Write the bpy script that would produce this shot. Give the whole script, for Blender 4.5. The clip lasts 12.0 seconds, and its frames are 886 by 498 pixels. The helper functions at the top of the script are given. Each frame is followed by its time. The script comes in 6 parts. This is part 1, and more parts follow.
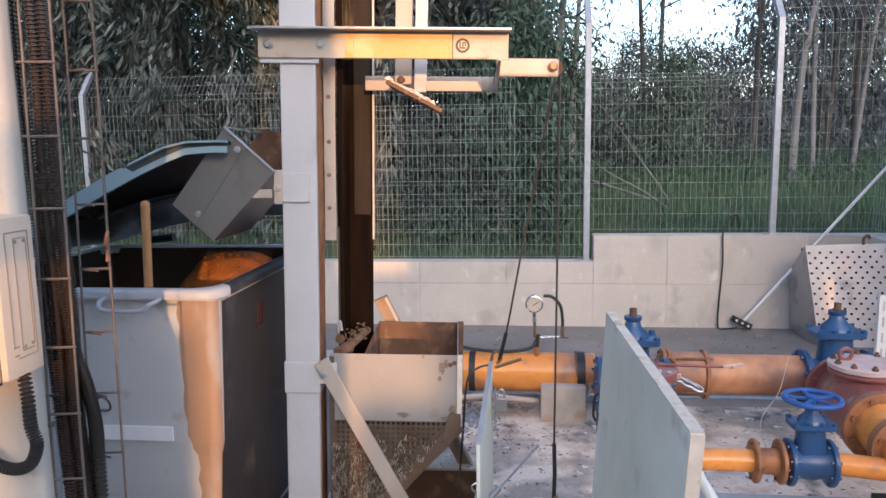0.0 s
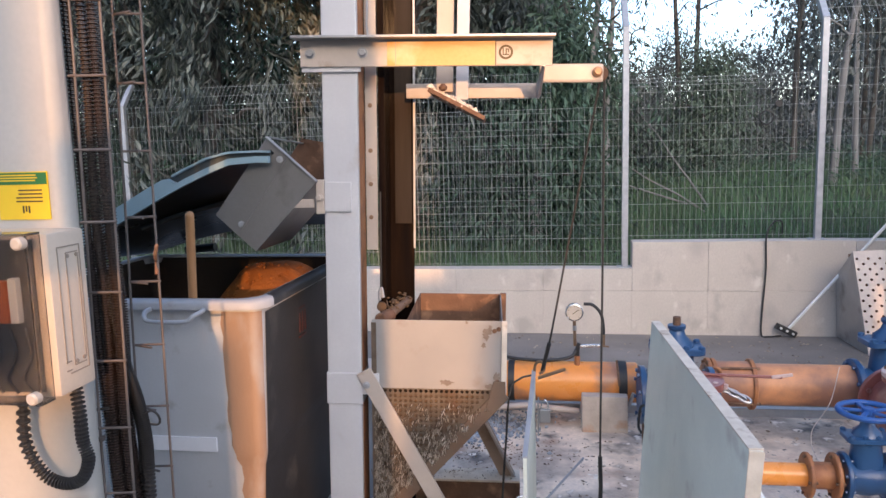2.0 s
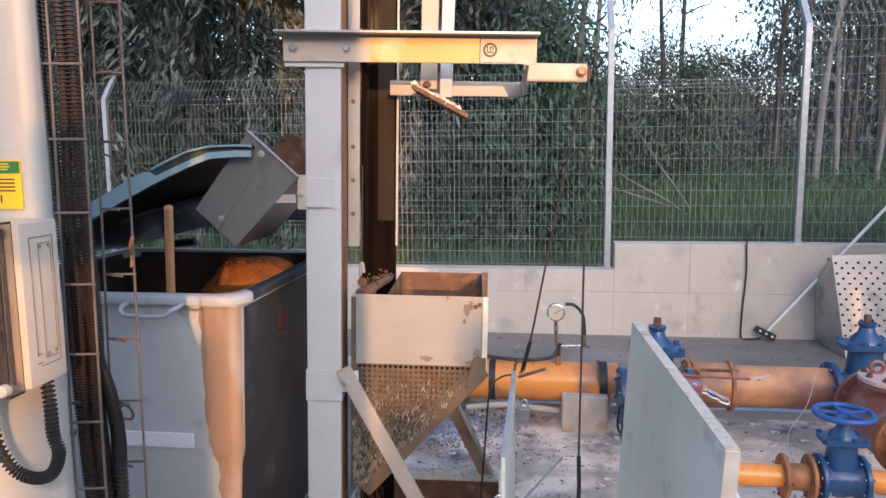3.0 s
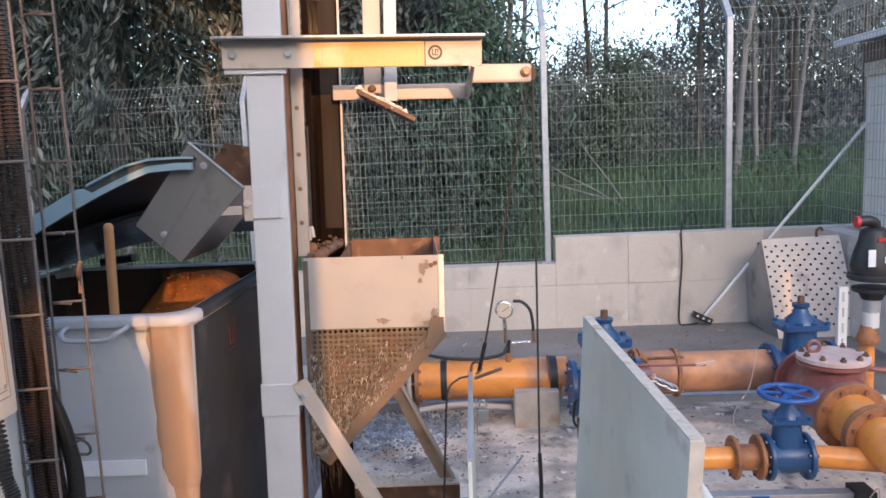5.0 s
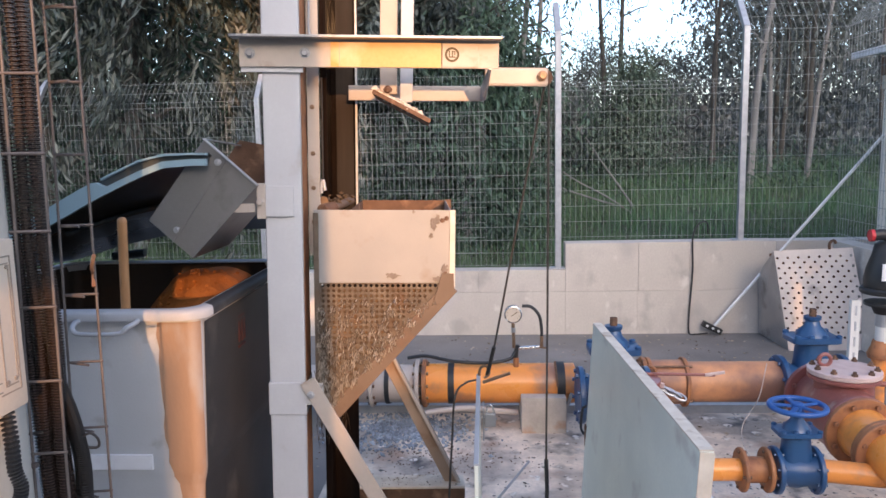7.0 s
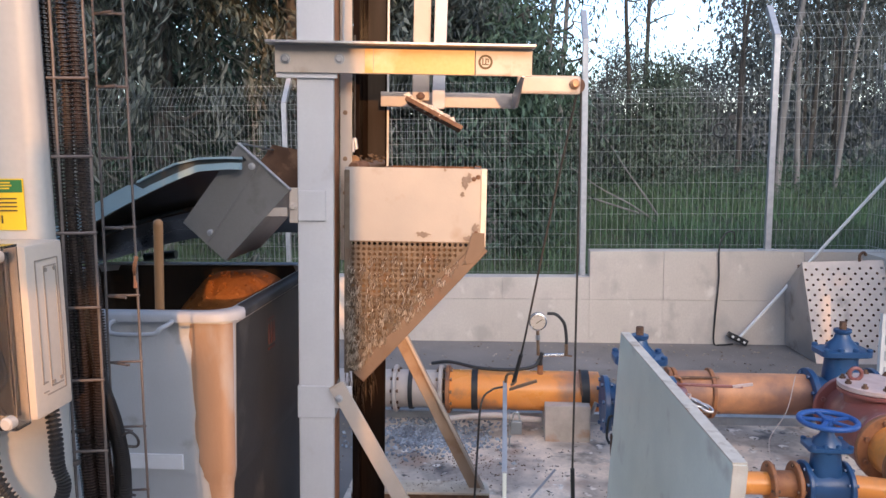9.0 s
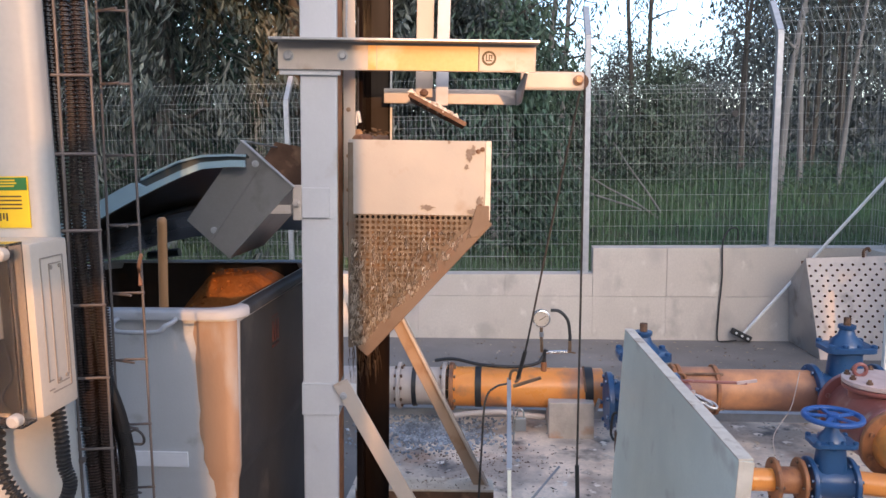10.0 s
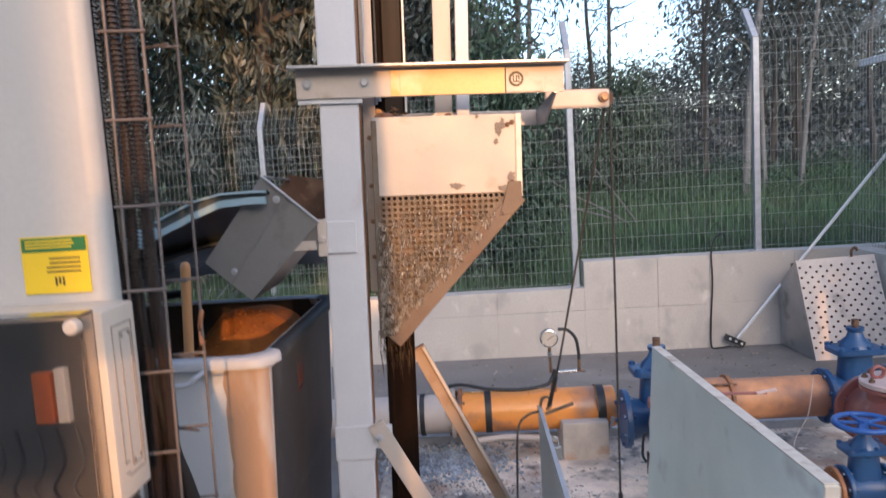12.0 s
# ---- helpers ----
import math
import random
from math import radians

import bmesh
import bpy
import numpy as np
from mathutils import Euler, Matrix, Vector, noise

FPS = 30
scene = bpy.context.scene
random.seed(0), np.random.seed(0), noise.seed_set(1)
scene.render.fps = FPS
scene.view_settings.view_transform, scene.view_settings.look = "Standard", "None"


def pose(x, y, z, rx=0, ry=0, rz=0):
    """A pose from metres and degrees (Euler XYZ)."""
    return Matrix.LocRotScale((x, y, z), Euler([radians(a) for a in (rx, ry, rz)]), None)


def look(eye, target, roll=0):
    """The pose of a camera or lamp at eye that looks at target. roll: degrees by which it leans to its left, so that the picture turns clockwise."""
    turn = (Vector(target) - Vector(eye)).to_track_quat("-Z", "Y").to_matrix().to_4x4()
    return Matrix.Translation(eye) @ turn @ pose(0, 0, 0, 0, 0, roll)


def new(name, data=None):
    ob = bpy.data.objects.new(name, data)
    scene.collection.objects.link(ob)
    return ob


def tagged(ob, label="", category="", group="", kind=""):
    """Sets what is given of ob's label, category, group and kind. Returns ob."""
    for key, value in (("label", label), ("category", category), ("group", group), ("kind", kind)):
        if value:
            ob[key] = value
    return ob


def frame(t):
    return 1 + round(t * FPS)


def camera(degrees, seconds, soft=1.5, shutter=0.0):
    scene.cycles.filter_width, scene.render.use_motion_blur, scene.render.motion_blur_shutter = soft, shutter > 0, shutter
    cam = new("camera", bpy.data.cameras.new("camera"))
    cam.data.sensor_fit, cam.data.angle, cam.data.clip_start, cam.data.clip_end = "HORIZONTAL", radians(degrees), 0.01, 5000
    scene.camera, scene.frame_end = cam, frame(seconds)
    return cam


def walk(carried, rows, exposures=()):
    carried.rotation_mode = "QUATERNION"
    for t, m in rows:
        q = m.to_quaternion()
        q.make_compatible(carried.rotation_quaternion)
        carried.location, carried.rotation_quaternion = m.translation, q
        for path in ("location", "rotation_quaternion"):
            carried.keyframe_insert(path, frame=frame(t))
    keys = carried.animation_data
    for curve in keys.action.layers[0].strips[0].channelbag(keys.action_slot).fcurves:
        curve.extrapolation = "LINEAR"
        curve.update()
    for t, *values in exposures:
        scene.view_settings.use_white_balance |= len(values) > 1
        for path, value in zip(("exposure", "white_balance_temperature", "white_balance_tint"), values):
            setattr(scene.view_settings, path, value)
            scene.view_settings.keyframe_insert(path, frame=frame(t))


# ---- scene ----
KELVIN, TINT = 6550, 15
cam = camera(62.0, 12.0, shutter=0.5)
PATH = [
    (0, (0.22, 0.135, 1.724), (-0.001, 2.102, 1.441), -0.9),
    (0.5, (0.195, 0.153, 1.723), (-0.026, 2.122, 1.454), -2.1),
    (1, (0.183, 0.167, 1.731), (-0.031, 2.138, 1.466), -2.2),
    (1.5, (0.178, 0.172, 1.725), (-0.068, 2.139, 1.46), -1.6),
    (2, (0.177, 0.165, 1.731), (-0.13, 2.124, 1.466), -1.5),
    (2.5, (0.186, 0.164, 1.727), (-0.099, 2.125, 1.458), -1.0),
    (2.7, (0.19, 0.167, 1.722), (-0.088, 2.13, 1.456), -0.7),
    (4.3, (0.127, 0.188, 1.745), (-0.05, 2.161, 1.47), -2.3),
    (4.5, (0.124, 0.186, 1.743), (-0.037, 2.162, 1.478), -2.7),
    (5, (0.122, 0.194, 1.742), (0.031, 2.172, 1.467), -2.6),
    (5.5, (0.125, 0.198, 1.744), (0.054, 2.177, 1.463), -2.5),
    (6, (0.125, 0.202, 1.745), (0.052, 2.181, 1.464), -2.8),
    (6.5, (0.119, 0.205, 1.744), (0.046, 2.185, 1.47), -1.9),
    (7, (0.112, 0.2, 1.741), (-0.003, 2.179, 1.474), -1.2),
    (9, (0.079, 0.192, 1.746), (-0.091, 2.169, 1.494), -0.5),
    (9.5, (0.074, 0.195, 1.744), (-0.086, 2.172, 1.485), -0.4),
    (10, (0.073, 0.195, 1.744), (-0.103, 2.17, 1.485), -0.7),
    (10.5, (0.073, 0.192, 1.749), (-0.112, 2.167, 1.492), -0.9),
    (11, (0.06, 0.189, 1.747), (-0.123, 2.165, 1.493), -0.8),
    (11.5, (-0.012, 0.205, 1.752), (-0.156, 2.18, 1.466), -1.5),
    (12, (-0.162, 0.288, 1.78), (-0.239, 2.275, 1.564), -3.5),
]
walk(cam, [(t, look(eye, target, roll)) for t, eye, target, roll in PATH], exposures=[(t, stops, KELVIN, TINT) for t, stops in ((0, 0.24), (7, 0.28), (9.5, 0.17), (12, 0.12))])

# ---- world and sun ----
SUN_EL, SUN_SIDE = 8.0, 0.30
world = bpy.data.worlds.new("evening_sky")
scene.world = world
world.use_nodes = True
wn = world.node_tree
sky = wn.nodes.new("ShaderNodeTexSky")
sky.sky_type, sky.sun_disc = "NISHITA", False
sun_way = Vector((-SUN_SIDE, 1.0, -math.tan(radians(SUN_EL)) * math.hypot(1, SUN_SIDE))).normalized()
sky.sun_elevation, sky.sun_rotation = radians(24.0), math.atan2(-sun_way.x, -sun_way.y)
sky.air_density, sky.dust_density, sky.ozone_density = 1.0, 1.8, 1.6
back = wn.nodes["Background"]
wn.links.new(sky.outputs["Color"], back.inputs["Color"])
back.inputs["Strength"].default_value = 0.40
sun = new("sun", bpy.data.lights.new("sun", "SUN"))
sun.data.energy, sun.data.angle, sun.data.color = 3.7, radians(0.53), (1.0, 0.53, 0.23)
sun.matrix_world = look((0, 0, 0), sun_way)


# ---- materials ----
def material(name, base, other=None, rough=0.6, metal=0.0, scale=8.0, grain=60.0, bump=0.15, stain=None, stain_scale=3.0,
             stain_amount=0.5, island=0.0, spec=0.5, stretch=(1, 1, 1), bump_distance=0.004, speckle=0.45, blend=(0.35, 0.65), blots=()):
    m = bpy.data.materials.new(name)
    m.use_nodes = True
    nt = m.node_tree
    b = nt.nodes["Principled BSDF"]
    b.inputs["Metallic"].default_value, b.inputs["Specular IOR Level"].default_value = metal, spec
    tc = nt.nodes.new("ShaderNodeTexCoord")
    mp = nt.nodes.new("ShaderNodeMapping")
    mp.inputs["Scale"].default_value = stretch
    nt.links.new(tc.outputs["Object"], mp.inputs["Vector"])

    def noise_node(s, detail=4.0):
        n = nt.nodes.new("ShaderNodeTexNoise")
        n.inputs["Scale"].default_value, n.inputs["Detail"].default_value = s, detail
        nt.links.new(mp.outputs["Vector"], n.inputs["Vector"])
        return n.outputs["Fac"]

    def ramp(value, low, high):
        r = nt.nodes.new("ShaderNodeMapRange")
        r.inputs["From Min"].default_value, r.inputs["From Max"].default_value = low, high
        nt.links.new(value, r.inputs["Value"])
        return r.outputs["Result"]

    def mix(fac, a, c):
        x = nt.nodes.new("ShaderNodeMix")
        x.data_type = "RGBA"
        if isinstance(fac, float):
            x.inputs[0].default_value = fac
        else:
            nt.links.new(fac, x.inputs[0])
        for sock, v in ((x.inputs[6], a), (x.inputs[7], c)):
            if isinstance(v, tuple):
                sock.default_value = (*v, 1)
            else:
                nt.links.new(v, sock)
        return x.outputs[2]

    other = other or tuple(0.8 * v for v in base)
    big, fine = noise_node(scale), noise_node(grain, 6.0)
    col = mix(ramp(big, *blend), base, other)
    col = mix(ramp(fine, 0.3, 1.1), col, tuple((1 - 0.28 * speckle) * v for v in base))
    if stain:
        patch = noise_node(stain_scale, 8.0)
        edge = 0.72 - 0.35 * stain_amount
        col = mix(ramp(patch, edge, edge + 0.16), col, stain)
    for tone, size, low, high in blots:
        col = mix(ramp(noise_node(size, 9.0), low, high), col, tone)
    if island:
        g = nt.nodes.new("ShaderNodeNewGeometry")
        oi = nt.nodes.new("ShaderNodeObjectInfo")
        add = nt.nodes.new("ShaderNodeMath")
        add.operation = "FRACT"
        sm = nt.nodes.new("ShaderNodeMath")
        sm.operation = "ADD"
        nt.links.new(g.outputs["Random Per Island"], sm.inputs[0])
        nt.links.new(oi.outputs["Random"], sm.inputs[1])
        nt.links.new(sm.outputs[0], add.inputs[0])
        hs = nt.nodes.new("ShaderNodeHueSaturation")
        nt.links.new(col, hs.inputs["Color"])
        mr = nt.nodes.new("ShaderNodeMapRange")
        mr.inputs["To Min"].default_value, mr.inputs["To Max"].default_value = 1 - island, 1 + island
        nt.links.new(add.outputs[0], mr.inputs["Value"])
        nt.links.new(mr.outputs["Result"], hs.inputs["Value"])
        col = hs.outputs["Color"]
    nt.links.new(col, b.inputs["Base Color"])
    rr = nt.nodes.new("ShaderNodeMapRange")
    rr.inputs["To Min"].default_value, rr.inputs["To Max"].default_value = max(0.03, rough - 0.12), min(1.0, rough + 0.12)
    nt.links.new(big, rr.inputs["Value"])
    nt.links.new(rr.outputs["Result"], b.inputs["Roughness"])
    if bump:
        bp = nt.nodes.new("ShaderNodeBump")
        bp.inputs["Strength"].default_value, bp.inputs["Distance"].default_value = bump, bump_distance
        nt.links.new(fine, bp.inputs["Height"])
        nt.links.new(bp.outputs["Normal"], b.inputs["Normal"])
    return m


M_COL = material("pale_grey_paint", (0.56, 0.56, 0.57), (0.50, 0.50, 0.52), 0.45, 0, 5, 90, 0.1, (0.36, 0.30, 0.25), 5, 0.25)
M_CREAM = material("cream_steel", (0.49, 0.42, 0.36), (0.42, 0.36, 0.31), 0.42, 0.0, 6, 80, 0.1, (0.30, 0.20, 0.12), 9, 0.3)
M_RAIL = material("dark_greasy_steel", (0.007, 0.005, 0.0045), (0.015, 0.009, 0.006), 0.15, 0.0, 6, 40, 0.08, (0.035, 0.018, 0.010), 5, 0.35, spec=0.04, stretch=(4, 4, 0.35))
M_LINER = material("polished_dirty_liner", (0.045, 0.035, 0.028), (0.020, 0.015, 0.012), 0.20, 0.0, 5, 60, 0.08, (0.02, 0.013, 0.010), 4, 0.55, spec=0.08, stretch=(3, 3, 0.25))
# Yellow that carries the bracket's golden sun gleam in its colour.
M_GLEAM = material("yellowed_film", (0.60, 0.34, 0.09), (0.60, 0.38, 0.15), 0.36, 0, 5, 80, 0.04, (0.72, 0.56, 0.34), 6, 0.35)
# Tan that puts the warm sun strip into the bin corner's colour.
M_SUNSTRIP = material("tan_sun_strip", (0.34, 0.225, 0.155), (0.28, 0.19, 0.135), 0.5, 0, 6, 90, 0.2, (0.36, 0.33, 0.31), 7, 0.5, stretch=(1, 1, 0.4), blots=(((0.40, 0.35, 0.32), 5.0, 0.60, 0.72),))
M_RUST = material("rusty_steel", (0.16, 0.085, 0.05), (0.10, 0.05, 0.03), 0.75, 0.1, 12, 90, 0.5, (0.30, 0.17, 0.10), 14, 0.5)
M_RUSTTAN = material("rusty_tan_paint", (0.15, 0.102, 0.070), (0.11, 0.068, 0.044), 0.6, 0, 8, 80, 0.3, (0.20, 0.10, 0.055), 8, 0.4)
M_CHUTE = material("dark_dull_stainless", (0.27, 0.262, 0.255), (0.20, 0.196, 0.192), 0.42, 0.55, 3, 120, 0.06, (0.13, 0.12, 0.11), 5, 0.4)
# The hill's grey has the distance haze mixed in.
M_HILL = material("haze_tinted_hill", (0.150, 0.165, 0.165), (0.115, 0.132, 0.130), 0.9, 0, 0.05, 0.4, 0, (0.19, 0.20, 0.20), 0.1, 0.4)
M_TANPAINT = material("faded_tan_paint", (0.36, 0.26, 0.19), (0.29, 0.19, 0.125), 0.55, 0, 8, 80, 0.2, (0.20, 0.11, 0.06), 8, 0.4)
M_STEEL = material("dull_stainless", (0.40, 0.40, 0.41), (0.34, 0.34, 0.35), 0.38, 0.75, 4, 120, 0.06, (0.2, 0.19, 0.18), 6, 0.35)
M_PLATE = material("scuffed_stainless_plate", (0.74, 0.65, 0.59), (0.60, 0.53, 0.49), 0.36, 0.0, 5, 110, 0.06, (0.30, 0.27, 0.25), 5, 0.3)
M_MESH = material("weathered_fence_wire", (0.33, 0.35, 0.345), (0.26, 0.28, 0.275), 0.55, 0.2, 20, 100, 0)
M_GALV = material("galvanised_steel", (0.45, 0.46, 0.48), (0.36, 0.37, 0.39), 0.45, 0.4, 20, 100, 0.08)
M_BUCKET = material("worn_stainless_sheet", (0.35, 0.335, 0.32), (0.27, 0.27, 0.268), 0.42, 0.15, 3.2, 110, 0.08, (0.24, 0.20, 0.165), 7, 0.4)
M_PERF = material("dirty_perforated_sheet", (0.145, 0.112, 0.083), (0.09, 0.066, 0.046), 0.55, 0.3, 14, 80, 0.4, (0.11, 0.06, 0.035), 9, 0.55)
M_MUCK = material("dried_muck", (0.12, 0.075, 0.04), (0.05, 0.032, 0.02), 0.85, 0, 25, 120, 0.8, (0.2, 0.12, 0.06), 18, 0.5)
M_FLAKE = material("weathered_rust_flakes", (0.215, 0.175, 0.145), (0.16, 0.125, 0.10), 0.75, 0, 40, 120, 0.4)
M_FIBRE = material("wet_fibres", (0.58, 0.52, 0.45), (0.30, 0.23, 0.16), 0.8, 0, 30, 90, 0.3, island=0.5)
M_BIN = material("grey_bin_plastic", (0.53, 0.545, 0.565), (0.46, 0.475, 0.49), 0.42, 0, 3, 140, 0.12, (0.42, 0.40, 0.38), 4, 0.35, blots=(((0.36, 0.355, 0.35), 9.0, 0.60, 0.70),))
# Near-black for the bin's one side: shade painted in along with grime.
M_SIDESHADE = material("soiled_side_shade", (0.026, 0.027, 0.030), (0.018, 0.019, 0.021), 0.6, 0, 3, 90, 0.2, (0.10, 0.095, 0.09), 3.5, 0.4)
M_RIM = material("worn_bin_rim", (0.42, 0.43, 0.45), (0.34, 0.35, 0.37), 0.5, 0, 6, 100, 0.15, (0.26, 0.25, 0.24), 8, 0.35)
M_BINSIDE = material("near_black_bin_lining", (0.022, 0.017, 0.014), (0.040, 0.024, 0.014), 0.7, 0, 5, 60, 0.3, (0.12, 0.055, 0.02), 4, 0.3)
M_WASTE = material("screenings_waste", (0.34, 0.115, 0.022), (0.26, 0.088, 0.020), 0.85, 0, 7, 50, 0.35, (0.12, 0.06, 0.03), 5, 0.35, bump_distance=0.02)
M_RECESS = material("scuffed_dark_lid_edge", (0.075, 0.088, 0.090), (0.05, 0.06, 0.062), 0.4, 0, 6, 120, 0.08, (0.12, 0.13, 0.13), 6, 0.3)
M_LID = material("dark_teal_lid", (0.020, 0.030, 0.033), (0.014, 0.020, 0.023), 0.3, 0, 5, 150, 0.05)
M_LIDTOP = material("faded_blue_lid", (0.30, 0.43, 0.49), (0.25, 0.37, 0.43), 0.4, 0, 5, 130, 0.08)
M_WOOD = material("broomstick_wood", (0.42, 0.22, 0.10), (0.34, 0.17, 0.07), 0.55, 0, 10, 60, 0.15, stretch=(4, 4, 0.4))
M_PIPE = material("orange_pipe_paint", (0.84, 0.31, 0.065), (0.72, 0.25, 0.055), 0.30, 0, 5, 80, 0.12, (0.34, 0.17, 0.10), 5, 0.55)
M_PIPE2 = material("dusty_orange_paint", (0.62, 0.30, 0.15), (0.74, 0.30, 0.10), 0.5, 0, 3, 80, 0.15, (0.27, 0.13, 0.085), 3, 0.75)
M_FLANGE = material("rusty_orange_flange", (0.40, 0.16, 0.06), (0.28, 0.11, 0.05), 0.6, 0, 14, 90, 0.4, (0.15, 0.07, 0.04), 16, 0.5)
M_PRIMER = material("pale_pipe_primer", (0.52, 0.44, 0.38), (0.45, 0.37, 0.32), 0.55, 0, 8, 80, 0.15, (0.3, 0.2, 0.15), 9, 0.4)
M_BLUE = material("blue_epoxy", (0.024, 0.080, 0.185), (0.018, 0.058, 0.145), 0.32, 0, 8, 110, 0.12, (0.10, 0.13, 0.22), 10, 0.25)
M_WHEEL = material("bright_blue_paint", (0.022, 0.10, 0.33), (0.02, 0.08, 0.27), 0.35, 0, 12, 110, 0.08)
M_RED = material("red_oxide_paint", (0.30, 0.100, 0.082), (0.22, 0.075, 0.06), 0.34, 0, 9, 90, 0.2, (0.40, 0.28, 0.24), 10, 0.35)
M_BONNET = material("dusty_red_bonnet", (0.64, 0.48, 0.43), (0.50, 0.34, 0.30), 0.5, 0, 12, 90, 0.2, (0.5, 0.42, 0.38), 10, 0.4)
M_BLACK = material("black_rubber", (0.018, 0.018, 0.019), (0.028, 0.026, 0.025), 0.5, 0, 20, 100, 0.15)
M_CABLE = material("brown_black_conduit", (0.038, 0.026, 0.022), (0.025, 0.018, 0.015), 0.24, 0, 10, 100, 0.05, (0.045, 0.034, 0.028), 9, 0.25, spec=0.8)
M_WIRE = material("rusted_wire", (0.15, 0.125, 0.115), (0.10, 0.085, 0.078), 0.6, 0.3, 20, 100, 0.3)
M_ROPE = material("dark_wire_rope", (0.05, 0.045, 0.04), (0.09, 0.08, 0.07), 0.55, 0.5, 40, 120, 0.5)
M_HATCH = material("grey_green_hatch_paint", (0.76, 0.77, 0.67), (0.67, 0.685, 0.60), 0.5, 0, 4, 90, 0.12, (0.47, 0.43, 0.38), 5, 0.35)
M_HATCHEDGE = material("worn_cream_edge", (0.72, 0.63, 0.52), (0.58, 0.49, 0.39), 0.6, 0, 16, 90, 0.3, (0.28, 0.17, 0.09), 14, 0.4)
M_CONC = material("cast_concrete", (0.57, 0.51, 0.45), (0.50, 0.445, 0.39), 0.85, 0, 2.2, 70, 0.18, (0.40, 0.355, 0.32), 2.6, 0.42, stretch=(1, 1, 0.7), speckle=0.9, blots=(((0.40, 0.355, 0.315), 4.5, 0.62, 0.74), ((0.62, 0.57, 0.51), 7.0, 0.62, 0.72)))
M_BLOCK = material("stained_concrete_block", (0.52, 0.45, 0.385), (0.39, 0.335, 0.29), 0.9, 0, 12, 90, 0.6, (0.42, 0.22, 0.11), 7, 0.35)
M_GROUND = material("worn_asphalt", (0.25, 0.222, 0.20), (0.19, 0.168, 0.152), 0.8, 0, 1.5, 120, 0.6, (0.30, 0.27, 0.25), 0.9, 0.35, speckle=1.4, blots=(((0.155, 0.138, 0.126), 2.2, 0.50, 0.78), ((0.42, 0.38, 0.34), 38.0, 0.68, 0.72)))
M_SLAB = material("stained_concrete_floor", (0.92, 0.76, 0.61), (0.36, 0.30, 0.255), 0.62, 0, 2.3, 60, 0.6, (0.42, 0.25, 0.165), 2.9, 0.45, speckle=1.4, blend=(0.45, 0.57),
                  blots=(((0.10, 0.093, 0.09), 4.5, 0.57, 0.68), ((0.85, 0.77, 0.68), 9.0, 0.62, 0.67), ((0.10, 0.085, 0.075), 24.0, 0.64, 0.70)))
M_SOIL = material("grassy_soil", (0.030, 0.052, 0.022), (0.045, 0.045, 0.028), 0.95, 0, 1.2, 30, 0.8, (0.10, 0.085, 0.055), 0.5, 0.4)
M_GRASS = material("grass_blades", (0.056, 0.125, 0.056), (0.074, 0.110, 0.056), 0.7, 0, 0.7, 30, 0, island=0.4)
M_LEAF = material("eucalyptus_leaves", (0.054, 0.067, 0.055), (0.028, 0.037, 0.031), 0.5, 0, 1.2, 30, 0, (0.135, 0.13, 0.108), 1.3, 0.42, island=0.6)
# Green paled part of the way towards the painted haze.
M_BUSH = material("mid_green_leaves", (0.085, 0.125, 0.090), (0.060, 0.090, 0.066), 0.6, 0, 1.0, 30, 0, island=0.5)
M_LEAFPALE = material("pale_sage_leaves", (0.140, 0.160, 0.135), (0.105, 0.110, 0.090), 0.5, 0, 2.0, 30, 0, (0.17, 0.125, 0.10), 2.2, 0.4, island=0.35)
M_LEAF2 = material("dark_green_leaves", (0.046, 0.088, 0.054), (0.034, 0.066, 0.042), 0.6, 0, 1.0, 30, 0, island=0.5)
# Leaf colour greyed and paled to paint the haze of distance.
M_FAR = material("haze_tinted_leaves", (0.135, 0.150, 0.145), (0.082, 0.102, 0.094), 0.7, 0, 0.5, 30, 0, island=0.35)
M_BARK = material("pale_eucalyptus_bark", (0.19, 0.185, 0.18), (0.13, 0.125, 0.12), 0.85, 0, 5, 40, 0.5, (0.13, 0.10, 0.08), 3, 0.45, stretch=(1, 1, 0.3))
M_TWIG = material("brown_bark", (0.085, 0.077, 0.068), (0.06, 0.053, 0.047), 0.9, 0, 6, 40, 0.5)
M_WHITE = material("white_wall_paint", (0.46, 0.43, 0.385), (0.42, 0.39, 0.35), 0.5, 0, 2.5, 90, 0.08, (0.40, 0.36, 0.32), 4, 0.25)
M_BEIGE = material("beige_plastic", (0.58, 0.48, 0.38), (0.55, 0.45, 0.355), 0.45, 0, 4, 120, 0.05)
M_BEIGELINE = material("moulded_groove", (0.30, 0.24, 0.19), None, 0.6, 0, 10, 90, 0.1)
M_YELLOW = material("yellow_sticker", (0.78, 0.52, 0.02), (0.72, 0.47, 0.02), 0.45, 0, 6, 60, 0.03)
M_GREEN = material("green_print", (0.03, 0.16, 0.04), None, 0.45, 0, 6, 60, 0.03)
M_INK = material("dark_print", (0.09, 0.06, 0.02), None, 0.6, 0, 6, 60, 0)
M_PAPER = material("white_label", (0.78, 0.78, 0.80), (0.7, 0.7, 0.72), 0.5, 0, 8, 60, 0.03)
M_REDINK = material("faded_red_print", (0.075, 0.018, 0.018), None, 0.6, 0, 6, 60, 0)
M_REDCAP = material("red_plastic", (0.55, 0.03, 0.04), None, 0.4, 0, 6, 60, 0.03)
M_BRASS = material("tarnished_brass", (0.30, 0.20, 0.13), (0.22, 0.13, 0.08), 0.45, 0.7, 20, 90, 0.2)
